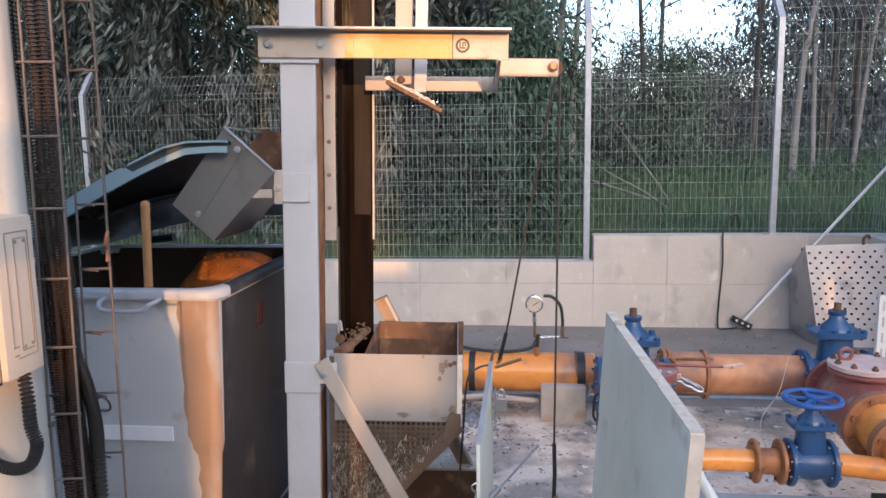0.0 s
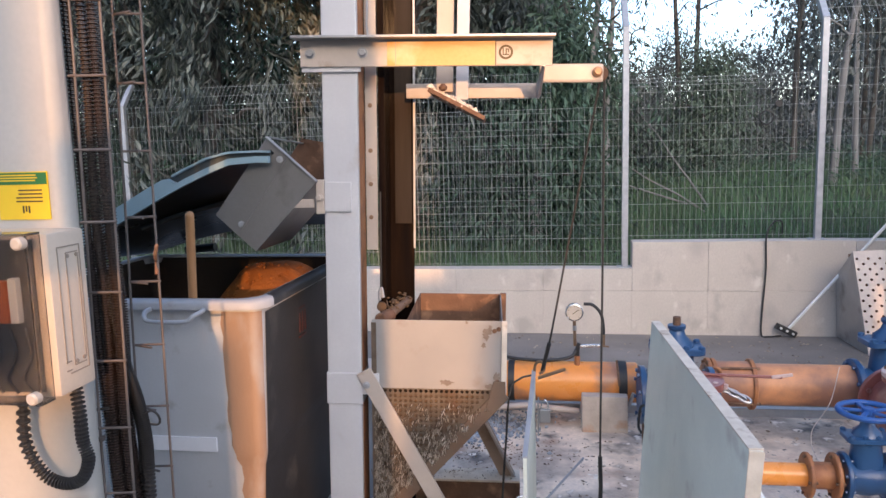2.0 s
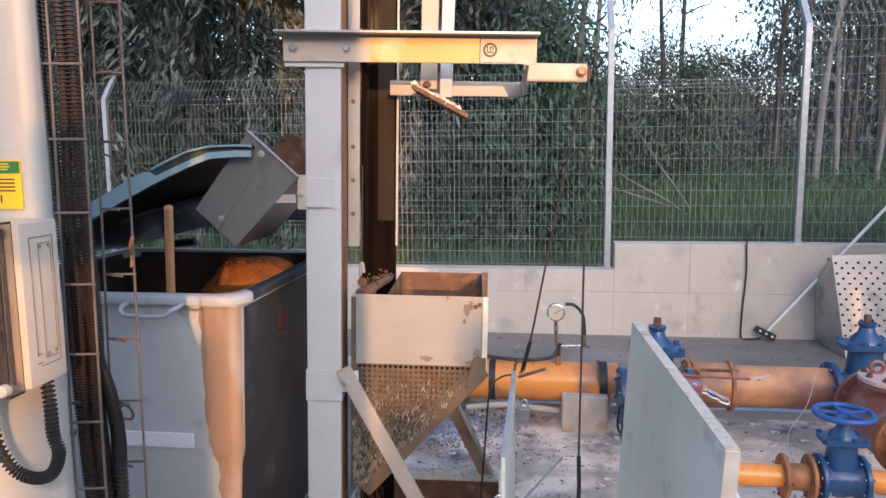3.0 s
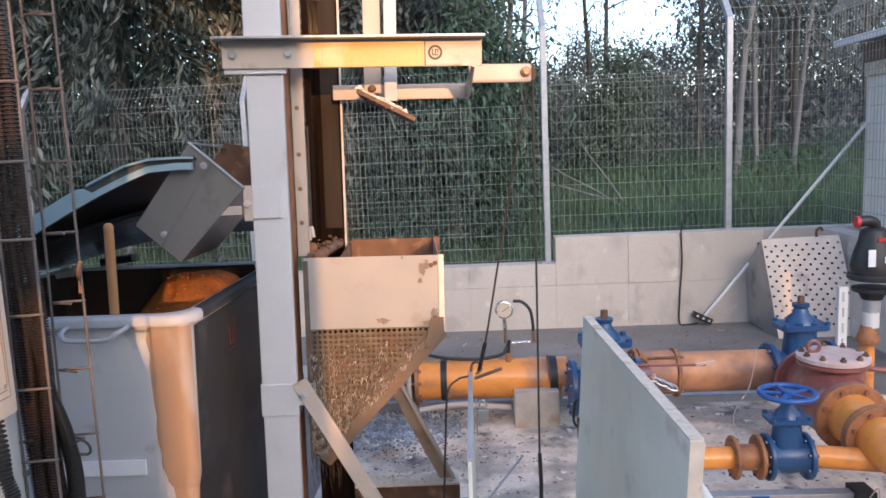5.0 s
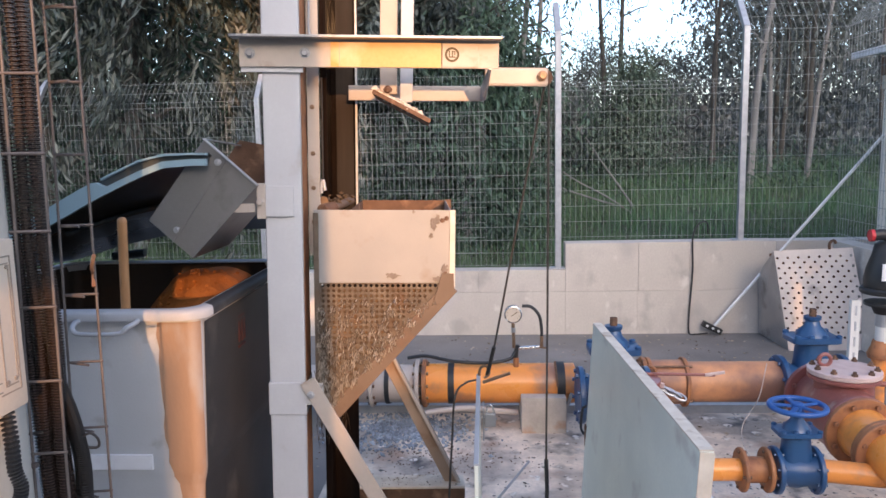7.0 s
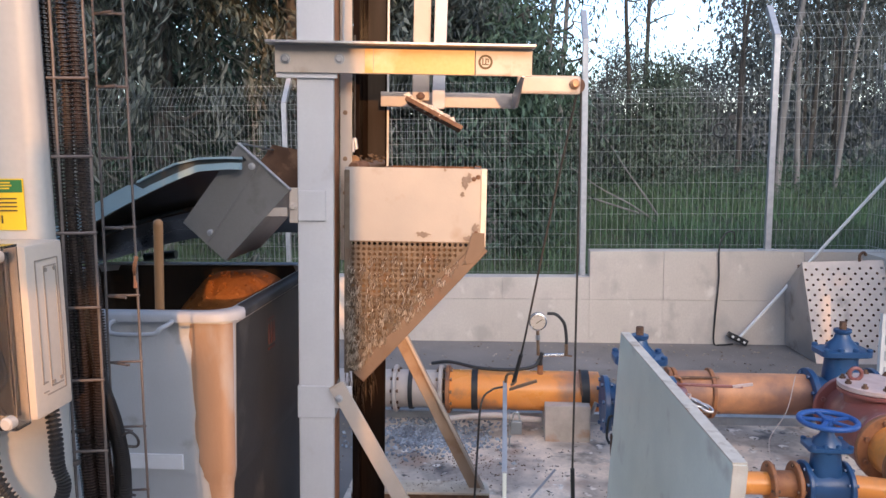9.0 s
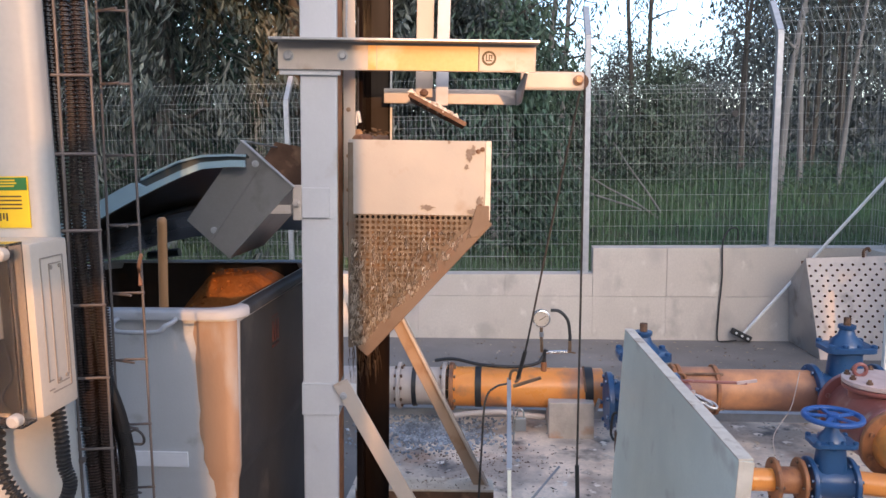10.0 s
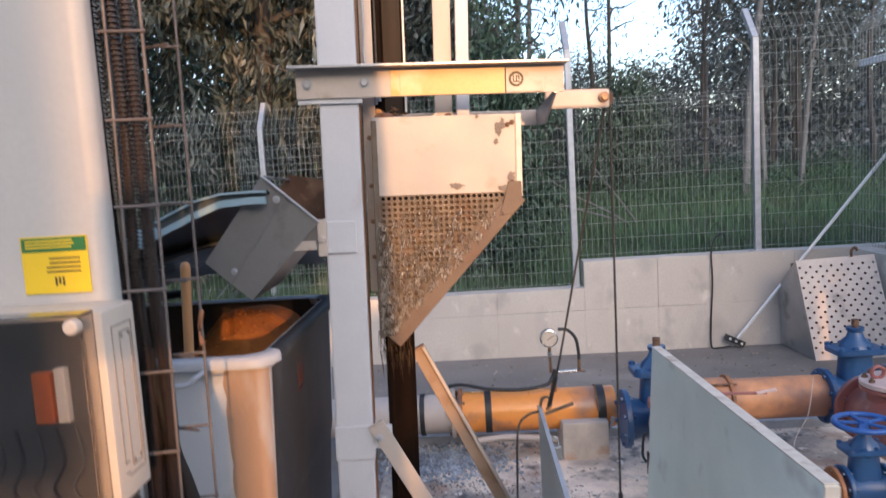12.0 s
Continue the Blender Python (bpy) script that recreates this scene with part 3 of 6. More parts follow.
def build_hoist():
    h = thing("bucket_hoist", LEAN, "pale grey steel hoist frame with a dark greasy guide rail", "hoist")
    col = part("column", box(-0.062, 0.062, 0, 0.125, 0, 3.4, 0.006), M_COL, h, "pale grey painted square column")
    # orange strip stands in for warm sun on the column's right face
    part("seam", box(0.0635, 0.0655, 0.01, 0.115, 0.3, 3.3, 0.001), M_FLANGE, col, "orange strip painted for sun on the column's side")
    collar = part("collar", box(-0.066, 0.066, -0.006, 0.131, 0.828, 0.945, 0.004), M_COL, h)
    part("lug", box(0.062, 0.125, -0.006, 0.004, 0.865, 0.945, 0.003), M_COL, collar)
    # upper bracket, an angle section with its flange on top
    br = part("bracket", box(-0.130, 0.722, -0.020, -0.012, 2.022, 2.112, 0.002), M_CREAM, h, "cream angle-iron bracket")
    part("flange", box(-0.15, 0.728, -0.075, -0.012, 2.110, 2.119, 0.002), M_STEEL, br, "grey top flange")
    part("backing_plate", box(-0.128, 0.075, -0.011, -0.001, 2.006, 2.024, 0.001), M_COL, br)
    bolt_heads("bolt", [(-0.095, -0.021, 2.066), (0.084, -0.021, 2.068)], (0, -1, 0), 0.013, br, M_STEEL)
    # the sun's golden gleam on the bracket, put in as a thin yellow plate
    part("yellowed_film", box(0.168, 0.531, -0.0222, -0.0204, 2.024, 2.104, 0.0005), M_GLEAM, br, "golden sun gleam painted on the bracket")
    part("film_seam", box(0.196, 0.198, -0.0232, -0.0224, 2.024, 2.104), M_CREAM, br)
    plate = part("maker_plate", box(0.535, 0.655, -0.0235, -0.0205, 2.026, 2.102, 0.001), M_CREAM, br, "small engraved plate with a round mark")
    ring = turned([(0, 0.024), (0.0012, 0.024)], (0.567, -0.0237, 2.066), (0.567, -0.0249, 2.066), 28)
    part("mark_disc", ring, M_INK, plate)
    part("mark_centre", turned([(0, 0.0165), (0.001, 0.0165)], (0.567, -0.0250, 2.066), (0.567, -0.026, 2.066), 28), M_CREAM, plate)
    for b in ((0.556, 0.578, 2.056, 2.060), (0.556, 0.560, 2.0605, 2.078), (0.566, 0.570, 2.0605, 2.078), (0.5705, 0.578, 2.073, 2.077), (0.574, 0.578, 2.064, 2.0725)):
        part("mark_bar", box(b[0], b[1], -0.0272, -0.0262, b[2], b[3]), M_INK, plate)
    part("plate_edge", box(0.532, 0.5345, -0.0215, -0.0205, 2.024, 2.104), M_INK, plate)
    # rear bar, end plate and rope arm
    part("rear_bar", box(0.195, 0.69, 0.30, 0.31, 1.937, 1.992, 0.003), M_CREAM, h, "cream flat bar with rust spots")
    part("end_plate", prism([(-0.02, 2.03), (0.30, 1.99), (0.30, 1.935), (0.16, 1.935), (-0.02, 2.02)], 0.69, 0.698, m=Matrix(((0, 1, 0, 0), (1, 0, 0, 0), (0, 0, 1, 0), (0, 0, 0, 1)))), M_STEEL, h)
    arm = part("rope_arm", box(0.690, 0.915, 0.135, 0.147, 1.980, 2.045, 0.010), M_CREAM, h, "cream arm that holds the rope pulley")
    part("arm_pin", turned([(0, 0.018), (0.012, 0.018), (0.014, 0.010), (0.022, 0.010)], (0.892, 0.134, 2.015), (0.892, 0.11, 2.015), 12), M_BRASS, arm)
    part("pulley", turned([(0, 0.028), (0.006, 0.022), (0.014, 0.022), (0.02, 0.028)], (0.905, 0.150, 2.012), (0.905, 0.17, 2.012), 20), M_RUST, arm, "rusty rope pulley")
    # tipping arms and their scraper flap
    # cream puts warm sunlight into this arm's colour; its twin stays grey
    part("tipping_arm", bar((0.357, 0.24, 3.3), (0.347, 0.24, 1.955), 0.062, 0.03, None, 0.003), M_CREAM, h, "tipping arm, cream for the sunlight on it")
    part("tipping_arm", bar((0.432, 0.21, 3.3), (0.412, 0.21, 1.925), 0.045, 0.03, None, 0.003), M_COL, h)
    flap = part("scraper_flap", bar((0.30, 0.22, 1.952), (0.497, 0.22, 1.852), 0.015, 0.34, None, 0.003), M_RUST, h, "scraper plate caked with brown muck")
    bits("muck", 90, lambda r: (lambda u: (0.305 + 0.16 * u, 0.06 + r.uniform(0, 0.05), 1.955 - 0.085 * u + r.uniform(-0.004, 0.012)))(r.random()), 0.012, M_HATCHEDGE, flap, 0.7, 3)
    part("muck_ball", turned([(0, 0.004), (0.006, 0.014), (0.016, 0.016), (0.026, 0.006)], (0.352, 0.06, 1.945), (0.352, 0.06, 1.972), 9), M_RUST, flap)
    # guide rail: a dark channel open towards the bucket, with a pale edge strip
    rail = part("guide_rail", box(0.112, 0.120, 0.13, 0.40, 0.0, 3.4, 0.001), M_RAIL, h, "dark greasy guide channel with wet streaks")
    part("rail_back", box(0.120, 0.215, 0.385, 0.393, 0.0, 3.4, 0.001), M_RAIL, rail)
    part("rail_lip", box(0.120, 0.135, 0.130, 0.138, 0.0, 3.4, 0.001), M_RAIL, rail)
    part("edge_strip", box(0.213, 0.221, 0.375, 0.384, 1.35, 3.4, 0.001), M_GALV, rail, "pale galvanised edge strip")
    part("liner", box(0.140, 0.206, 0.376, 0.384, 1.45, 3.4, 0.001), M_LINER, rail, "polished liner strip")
    part("guard_plate", box(0.070, 0.111, 0.10, 0.108, 1.38, 2.6, 0.002), M_CREAM, rail, "cream guard plate")
    bolt_heads("guard_bolt", [(0.088, 0.099, z) for z in (1.50, 1.62, 1.74, 1.90)], (0, -1, 0), 0.006, rail, M_BRASS)
    part("hoist_cable", tube(spline([(0.082, 0.09, 2.6), (0.083, 0.088, 2.25), (0.080, 0.09, 2.18), (0.086, 0.09, 2.13)], 24), 0.004, 6), M_GALV, rail)
    # clip that carries the chute
    clip = part("chute_clip", box(-0.058, 0.036, -0.010, -0.001, 1.528, 1.632, 0.003), M_COL, h)
    part("clip_bolt", turned([(0, 0.014), (0.008, 0.014), (0.010, 0.009), (0.02, 0.009)], (-0.075, -0.012, 1.578), (-0.075, -0.035, 1.578), 6), M_CREAM, clip)
    part("clip_tab", box(-0.088, -0.058, -0.014, 0.006, 1.520, 1.640, 0.004), M_CREAM, clip)
    # braces
    part("brace", bar((0.070, -0.012, 0.955), (0.60, -0.012, -0.0), 0.056, 0.012, None, 0.003), M_CREAM, h, "cream diagonal brace")
    bolt_heads("brace_bolt", [(0.082, -0.019, 0.905)], (0, -1, 0), 0.010, h, M_GALV)
    part("rear_brace", bar((0.225, 0.575, 1.065), (0.620, 0.575, 0.285), 0.060, 0.028, None, 0.003), M_TANPAINT, h, "rusty channel brace")
    part("rear_brace_edge", bar((0.249, 0.560, 1.070), (0.644, 0.560, 0.290), 0.012, 0.03, None, 0.002), M_CREAM, h, "pale worn edge of the rear brace")
    part("base_beam", box(0.06, 0.66, 0.52, 0.62, 0.0, 0.300, 0.004), M_RUST, h, "brown rusted beam of the pit frame")
    part("base_flange", box(0.06, 0.66, 0.51, 0.63, 0.301, 0.312, 0.003), M_HATCHEDGE, h, "scuffed pale top flange")
    bits("grit", 90, lambda r: (r.uniform(0.08, 0.64), r.uniform(0.515, 0.625), 0.315), 0.004, M_LITTER, h, 0.5, 8)
    return h


BUCKET_TOP = 0.979   # height of the bucket's front edge at the start, along the rail
BUCKET_SPEED = 0.0817


def build_bucket():
    b = thing("screenings_bucket", LEAN @ pose(0, 0, BUCKET_TOP), "worn stainless hopper bucket with a dirty perforated lower half", "bucket")
    xl, xr, dep, knee = 0.100, 0.567, 0.50, -0.268
    foot = (0.150, -0.715)
    part("front_plate", box(xl, xr, 0.0, 0.004, -0.252, 0.0, 0.001), M_BUCKET, b, "stained stainless front plate")
    slant = lambda x: knee + (x - xr) * (foot[1] - knee) / (foot[0] - xr)
    size = 0.0185
    cells = []
    nx = int((xr - xl) / size)
    for i in range(nx):
        x = xl + size * (i + 0.5)
        z = -0.252 - size / 2
        while z > foot[1]:
            if z - size * 0.3 > slant(x):
                inside = z - 0.035 > slant(x + size) and i > 0 and i < nx - 1
                cells.append((x, z, inside))
            z -= size
    v, f = holed_sheet(cells, size, 0.0062, 0.003)
    raw("perforated_front", v, f, M_PERF, b, "brown fouled perforated sheet")
    # sloping floor, side and back
    part("slope", bar((xr - 0.002, dep / 2, knee), (foot[0], dep / 2, foot[1]), 0.005, dep, None, 0.001), M_PERF, b)
    part("right_side", box(xr - 0.004, xr, 0.0, dep, knee - 0.005, 0.0, 0.001), M_BUCKET, b)
    back = [(0.23, 0.0), (xr, 0.0), (xr, knee), (foot[0] + 0.08, slant(foot[0] + 0.08)), (0.23, -0.64)]
    part("back_plate", prism(back, dep - 0.004, dep), M_RUST, b, "rust-brown inner back")
    part("left_side", box(0.226, 0.230, 0.004, dep, -0.62, 0.0, 0.001), M_RUST, b)
    part("front_flange", box(xr - 0.003, xr + 0.016, -0.006, 0.012, knee, 0.0, 0.002), M_HATCHEDGE, b, "chipped pale edge flange")
    part("back_flange", box(xr - 0.003, xr + 0.022, dep - 0.012, dep + 0.004, knee - 0.02, 0.004, 0.002), M_RUST, b, "rusty rear edge flange")
    part("slant_flange", bar((xr + 0.006, 0.004, knee + 0.004), (foot[0] - 0.004, 0.004, foot[1] - 0.02), 0.052, 0.016, None, 0.003), M_RUSTTAN, b, "rusty sloping edge flange")
    part("knee_gusset", prism([(xr - 0.03, knee + 0.05), (xr + 0.012, knee + 0.05), (xr + 0.014, knee - 0.005), (xr - 0.02, knee - 0.055), (xr - 0.06, knee - 0.06)], -0.009, -0.003, bevel=0.001), M_RUSTTAN, b, "rust-eaten corner gusset")
    part("left_flange", box(xl - 0.002, xl + 0.016, -0.004, 0.010, -0.72, -0.01, 0.002), M_PERF, b)
    bolt_heads("rivet", [(0.553, -0.003, -0.028), (0.55, -0.003, -0.22), (0.5385, -0.003, -0.035)], (0, -1, 0), 0.006, b, M_RUST)
    # guide rollers on an axle
    ax = part("roller", turned([(0, 0.020), (0.004, 0.024), (0.075, 0.024), (0.079, 0.020)], (0.128, 0.02, -0.006), (0.158, 0.10, -0.002), 18), M_RUST, b, "greasy guide roller", smooth=40)
    part("axle", rod((0.155, 0.09, -0.002), (0.20, 0.30, 0.012), 0.015, 12), M_RUSTTAN, b)
    part("roller", turned([(0, 0.018), (0.05, 0.018)], (0.118, 0.12, 0.02), (0.118, 0.17, 0.024), 14), M_BRASS, b)
    part("yoke", tube(spline([(0.115, 0.10, 0.05), (0.116, 0.10, 0.085), (0.122, 0.10, 0.095), (0.128, 0.10, 0.06)], 14), 0.006, 7), M_GALV, b)
    part("hoist_rope", tube([(0.121, 0.10, 0.095), (0.121, 0.10, 0.45)], 0.0035, 6), M_ROPE, b)
    bits("caught_litter", 34, lambda r: (r.gauss(0.165, 0.022), r.gauss(0.20, 0.06), 0.012 + abs(r.gauss(0, 0.016))), 0.010, M_MUCK, b, 0.5, 5)
    # dark backing added so no daylight shows through the holes
    cake = [(xl + 0.01, -0.27), (xr - 0.02, -0.27), (xr - 0.02, knee - 0.01), (foot[0] + 0.01, foot[1] + 0.02), (xl + 0.01, foot[1] + 0.02)]
    part("caked_muck", prism(cake, 0.012, 0.05), M_MUCK, b, "dark muck added behind the sheet to darken its holes")
    # rust that flakes through the front near its edges
    rng = random.Random(8)
    for cx, cz, rr in ((0.522, -0.030, 0.017), (0.508, -0.050, 0.020), (0.500, -0.088, 0.012), (0.366, -0.226, 0.018), (0.548, -0.205, 0.016), (0.53, -0.238, 0.016), (0.44, -0.006, 0.007)):
        ring = [(cx + rr * rng.uniform(0.35, 1.2) * math.cos(a) * (1.5 if cz < -0.22 else 0.8), cz + rr * rng.uniform(0.4, 1.15) * math.sin(a) * (0.7 if cz < -0.22 else 1.2)) for a in np.linspace(0, 2 * math.pi, 20)[:-1]]
        part("rust_patch", prism(ring, -0.0045, -0.0030), M_FLAKE, b, "flaking rust patch")
    # contents and caught fibres
    rng = random.Random(12)
    verts, faces = [], []
    n = 18
    for j in range(n):
        for i in range(n):
            x, y = 0.232 + (xr - 0.238) * i / (n - 1), 0.006 + (dep - 0.014) * j / (n - 1)
            verts.append((x, y, -0.23 + 0.03 * noise.noise((x * 9, y * 9, 1)) - 0.05 * (i / n)))
    faces = [(j * n + i, j * n + i + 1, (j + 1) * n + i + 1, (j + 1) * n + i) for j in range(n - 1) for i in range(n - 1)]
    raw("contents", verts, faces, M_MUCK, b, "dark wet screenings inside")
    verts, faces = [], []
    for _ in range(5200):
        u = rng.random()
        x = xl + 0.008 + (0.36 * u * rng.random() if rng.random() < 0.7 else 0.42 * rng.random())
        lo = slant(x) if x > foot[0] else foot[1]
        z = lo + (0.02 + 0.36 * rng.random() ** 1.5) * (1.0 if x < 0.3 else 0.55)
        if z < lo + 0.01 or z > -0.30 or noise.noise((x * 45, 3.0, z * 34)) + rng.uniform(-0.35, 0.35) < -0.02 + 1.2 * max(0.0, z + 0.48):
            continue
        ln, w = rng.uniform(0.003, 0.017), rng.uniform(0.0008, 0.0032)
        dx, y = rng.uniform(-0.006, 0.006), -0.002 - rng.uniform(0, 0.010)
        k = len(verts)
        verts += [(x, y, z), (x + w, y - 0.003, z), (x + dx + w, y - 0.004, z - ln), (x + dx, y, z - ln), (x + w / 2, y + 0.004, z)]
        faces += [(k, k + 1, k + 2, k + 3), (k + 4, k + 1, k + 2), (k, k + 4, k + 3)]
    tagged(raw("fibre_mat", verts, faces, M_FIBRE, b, "pale stringy fibres caught on the sheet"), kind="stuff")
    verts, faces = [], []
    for _ in range(260):
        x = rng.uniform(xl - 0.01, 0.20)
        z = foot[1] + rng.uniform(-0.10, 0.16)
        ln, w = rng.uniform(0.02, 0.09), rng.uniform(0.001, 0.004)
        y = rng.uniform(0.0, 0.14)
        k = len(verts)
        verts += [(x, y, z), (x + w, y - 0.004, z), (x + w + rng.uniform(-0.008, 0.008), y, z - ln), (x + w / 2, y + 0.005, z)]
        faces += [(k, k + 1, k + 2), (k, k + 3, k + 2), (k + 1, k + 3, k + 2)]
    tagged(raw("hanging_muck", verts, faces, M_MUCK, b, "dark rags that hang from the foot"), kind="stuff")
    return b


hoist = build_hoist()
bucket = build_bucket()


# ---- waste bin and chute ----
def rounded_ring(x0, x1, y0, y1, r, z, n=8):
    pts = []
    for cx, cy, a0 in ((x1 - r, y1 - r, 0), (x0 + r, y1 - r, 90), (x0 + r, y0 + r, 180), (x1 - r, y0 + r, 270)):
        for k in range(n + 1):
            a = radians(a0 + 90 * k / n)
            pts.append((cx + r * math.cos(a), cy + r * math.sin(a), z))
    return pts


def loft(rings, close=True):
    bm = bmesh.new()
    rows = [[bm.verts.new(p) for p in ring] for ring in rings]
    n = len(rows[0])
    for a, b in zip(rows, rows[1:]):
        for k in range(n):
            bm.faces.new((a[k], a[(k + 1) % n], b[(k + 1) % n], b[k]))
    if close:
        bm.faces.new(rows[0][::-1])
        bm.faces.new(rows[-1])
    return bm


def build_bin():
    b = thing("waste_bin", pose(0, 0, 0), "large grey plastic wheeled bin, open, half full of waste", "bin")
    x0, x1, y0, y1, top = -1.80, -0.765, 2.375, 3.46, 1.262

    def ring(z, inset, r=0.036):
        return rounded_ring(x0 + inset, x1 - inset, y0 + inset, y1 - inset, r, z)

    outer = [ring(0.16, 0.10), ring(0.18, 0.085), ring(0.68, 0.052), ring(0.71, 0.045), ring(0.73, 0.042), ring(top - 0.045, 0.022), ring(top, 0.022),
             ring(top, 0.045), ring(0.60, 0.075), ring(0.20, 0.11)]
    part("body", loft(outer), M_BIN, b, smooth=35)
    # the side's shade is painted on, as a dark soiled skin
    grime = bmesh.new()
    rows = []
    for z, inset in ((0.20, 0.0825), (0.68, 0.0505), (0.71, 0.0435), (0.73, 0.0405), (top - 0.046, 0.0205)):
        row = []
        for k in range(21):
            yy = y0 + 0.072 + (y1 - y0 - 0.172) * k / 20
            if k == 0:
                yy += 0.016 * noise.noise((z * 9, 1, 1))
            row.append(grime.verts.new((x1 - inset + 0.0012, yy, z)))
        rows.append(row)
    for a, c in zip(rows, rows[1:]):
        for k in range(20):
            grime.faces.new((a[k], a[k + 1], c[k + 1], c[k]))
    # strip of warm sunlight on the corner, painted as a thin tan skin
    worn = bmesh.new()
    rows = []
    for z in sorted([0.21 + (top - 0.037 - 0.21) * k / 24 for k in range(25)] + [0.68, 0.71, 0.73]):
        inset = np.interp(z, (0.18, 0.68, 0.71, 0.73, top - 0.045), (0.085, 0.052, 0.045, 0.042, 0.022)) - 0.0018
        arc = ring(z, inset)[27:35]
        left = -0.918 + 0.012 * noise.noise((z * 6.1, 2, 5)) + 0.012 * noise.noise((z * 23, 1, 5)) - (0.0 if z > 0.7 else -0.03)
        front = [(left + (arc[0][0] - left) * j / 5, arc[0][1], z) for j in range(5)]
        rows.append([worn.verts.new(p) for p in front + arc])
    for a, c in zip(rows, rows[1:]):
        for k in range(len(a) - 1):
            worn.faces.new((a[k], a[k + 1], c[k + 1], c[k]))
    part("worn_corner", worn, M_SUNSTRIP, b, "tan strip of sunlight painted on the corner", smooth=60)
    part("splashed_side", grime, M_SIDESHADE, b, "soiled side with its shade painted into the colour")
    # lining much darker than the body, with sparse brown patches
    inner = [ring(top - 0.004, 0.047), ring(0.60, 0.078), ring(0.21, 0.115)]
    part("lining", loft(inner, False), M_BINSIDE, b, "near-black inside with brown patches", smooth=35)
    rim = [ring(top - 0.028, 0.020, 0.08), ring(top - 0.026, -0.010, 0.09), ring(top - 0.006, -0.011, 0.09), ring(top + 0.004, -0.004, 0.09), ring(top + 0.006, 0.030, 0.08),
           ring(top - 0.002, 0.044, 0.09), ring(top - 0.028, 0.044, 0.08), ring(top - 0.028, 0.020, 0.08)]
    rim_ob = part("rim", loft(rim, False), M_RIM, b, "pale grey rim, one side painted dark for shade", smooth=50)
    # the rim takes the same painted shade along that side
    rim_ob.data.materials.append(M_SIDESHADE)
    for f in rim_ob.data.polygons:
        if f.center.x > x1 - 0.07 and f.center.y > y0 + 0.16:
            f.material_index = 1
    hz = 1.212
    h = tube(spline([(-1.146, 2.378, 1.240), (-1.150, 2.345, 1.236), (-1.140, 2.315, hz + 0.014), (-1.124, 2.310, hz), (-1.06, 2.308, hz - 0.003), (-0.992, 2.310, hz), (-0.972, 2.315, hz + 0.016), (-0.958, 2.345, 1.236), (-0.962, 2.378, 1.240)], 60), 0.0075, 8)
    part("handle", h, M_RIM, b, "pale grey tubular handle", smooth=60)
    part("label_strip", box(-1.30, -0.968, 2.4060, 2.4145, 0.736, 0.786, 0.001), M_PAPER, b, "blank white label strip")
    for k, (yy, zz, w, hh) in enumerate(((2.78, 1.10, 0.012, 0.075), (2.81, 1.10, 0.012, 0.080), (2.84, 1.10, 0.012, 0.078), (2.805, 1.045, 0.07, 0.008), (2.805, 1.155, 0.07, 0.008))):
        part("print_bar", box(x1 - 0.027, x1 - 0.0215, yy - w / 2, yy + w / 2, zz - hh / 2, zz + hh / 2), M_REDINK, b)
    for wx, wy in ((-1.62, 2.55), (-0.92, 2.55), (-1.62, 3.28), (-0.92, 3.28)):
        w = part("wheel", rod((wx - 0.025, wy, 0.09), (wx + 0.025, wy, 0.09), 0.09, 20, None, 0.01), M_BLACK, b)
        part("fork", box(wx - 0.035, wx + 0.035, wy - 0.03, wy + 0.03, 0.12, 0.19, 0.008), M_GALV, w)
    # contents, heaped towards the chute
    n, verts = 34, []
    for j in range(n):
        for i in range(n):
            u, v = i / (n - 1), j / (n - 1)
            x, y = x0 + 0.075 + (x1 - x0 - 0.15) * u, y0 + 0.075 + (y1 - y0 - 0.15) * v
            heap = 0.46 * math.exp(-(((x + 1.12) / 0.30) ** 2 + ((y - 3.34) / 0.50) ** 2)) + 0.10 * math.exp(-(((x + 0.85) / 0.25) ** 2))
            z = 0.80 + heap + 0.035 * noise.noise((x * 7, y * 7, 0)) + 0.02 * noise.noise((x * 19, y * 19, 4))
            verts.append((x, y, min(z, 1.252) if z < 1.19 else 1.19 + 0.06 * math.tanh((z - 1.19) / 0.06)))
    faces = [(j * n + i, j * n + i + 1, (j + 1) * n + i + 1, (j + 1) * n + i) for j in range(n - 1) for i in range(n - 1)]
    heap = raw("waste_mound", verts, faces, M_WASTE, b, "heap of orange-brown screenings")
    heap.data.polygons.foreach_set("use_smooth", [True] * len(faces))
    bits("waste_scrap", 420, lambda r: (lambda x, y: (x, y, min(1.25, 0.805 + 0.46 * math.exp(-(((x + 1.12) / 0.30) ** 2 + ((y - 3.34) / 0.50) ** 2)) + 0.10 * math.exp(-(((x + 0.85) / 0.25) ** 2)))))(r.uniform(-1.5, -0.85), r.uniform(2.5, 3.3)), 0.009, M_WASTE, b, 0.5, 31)["kind"] = "stuff"


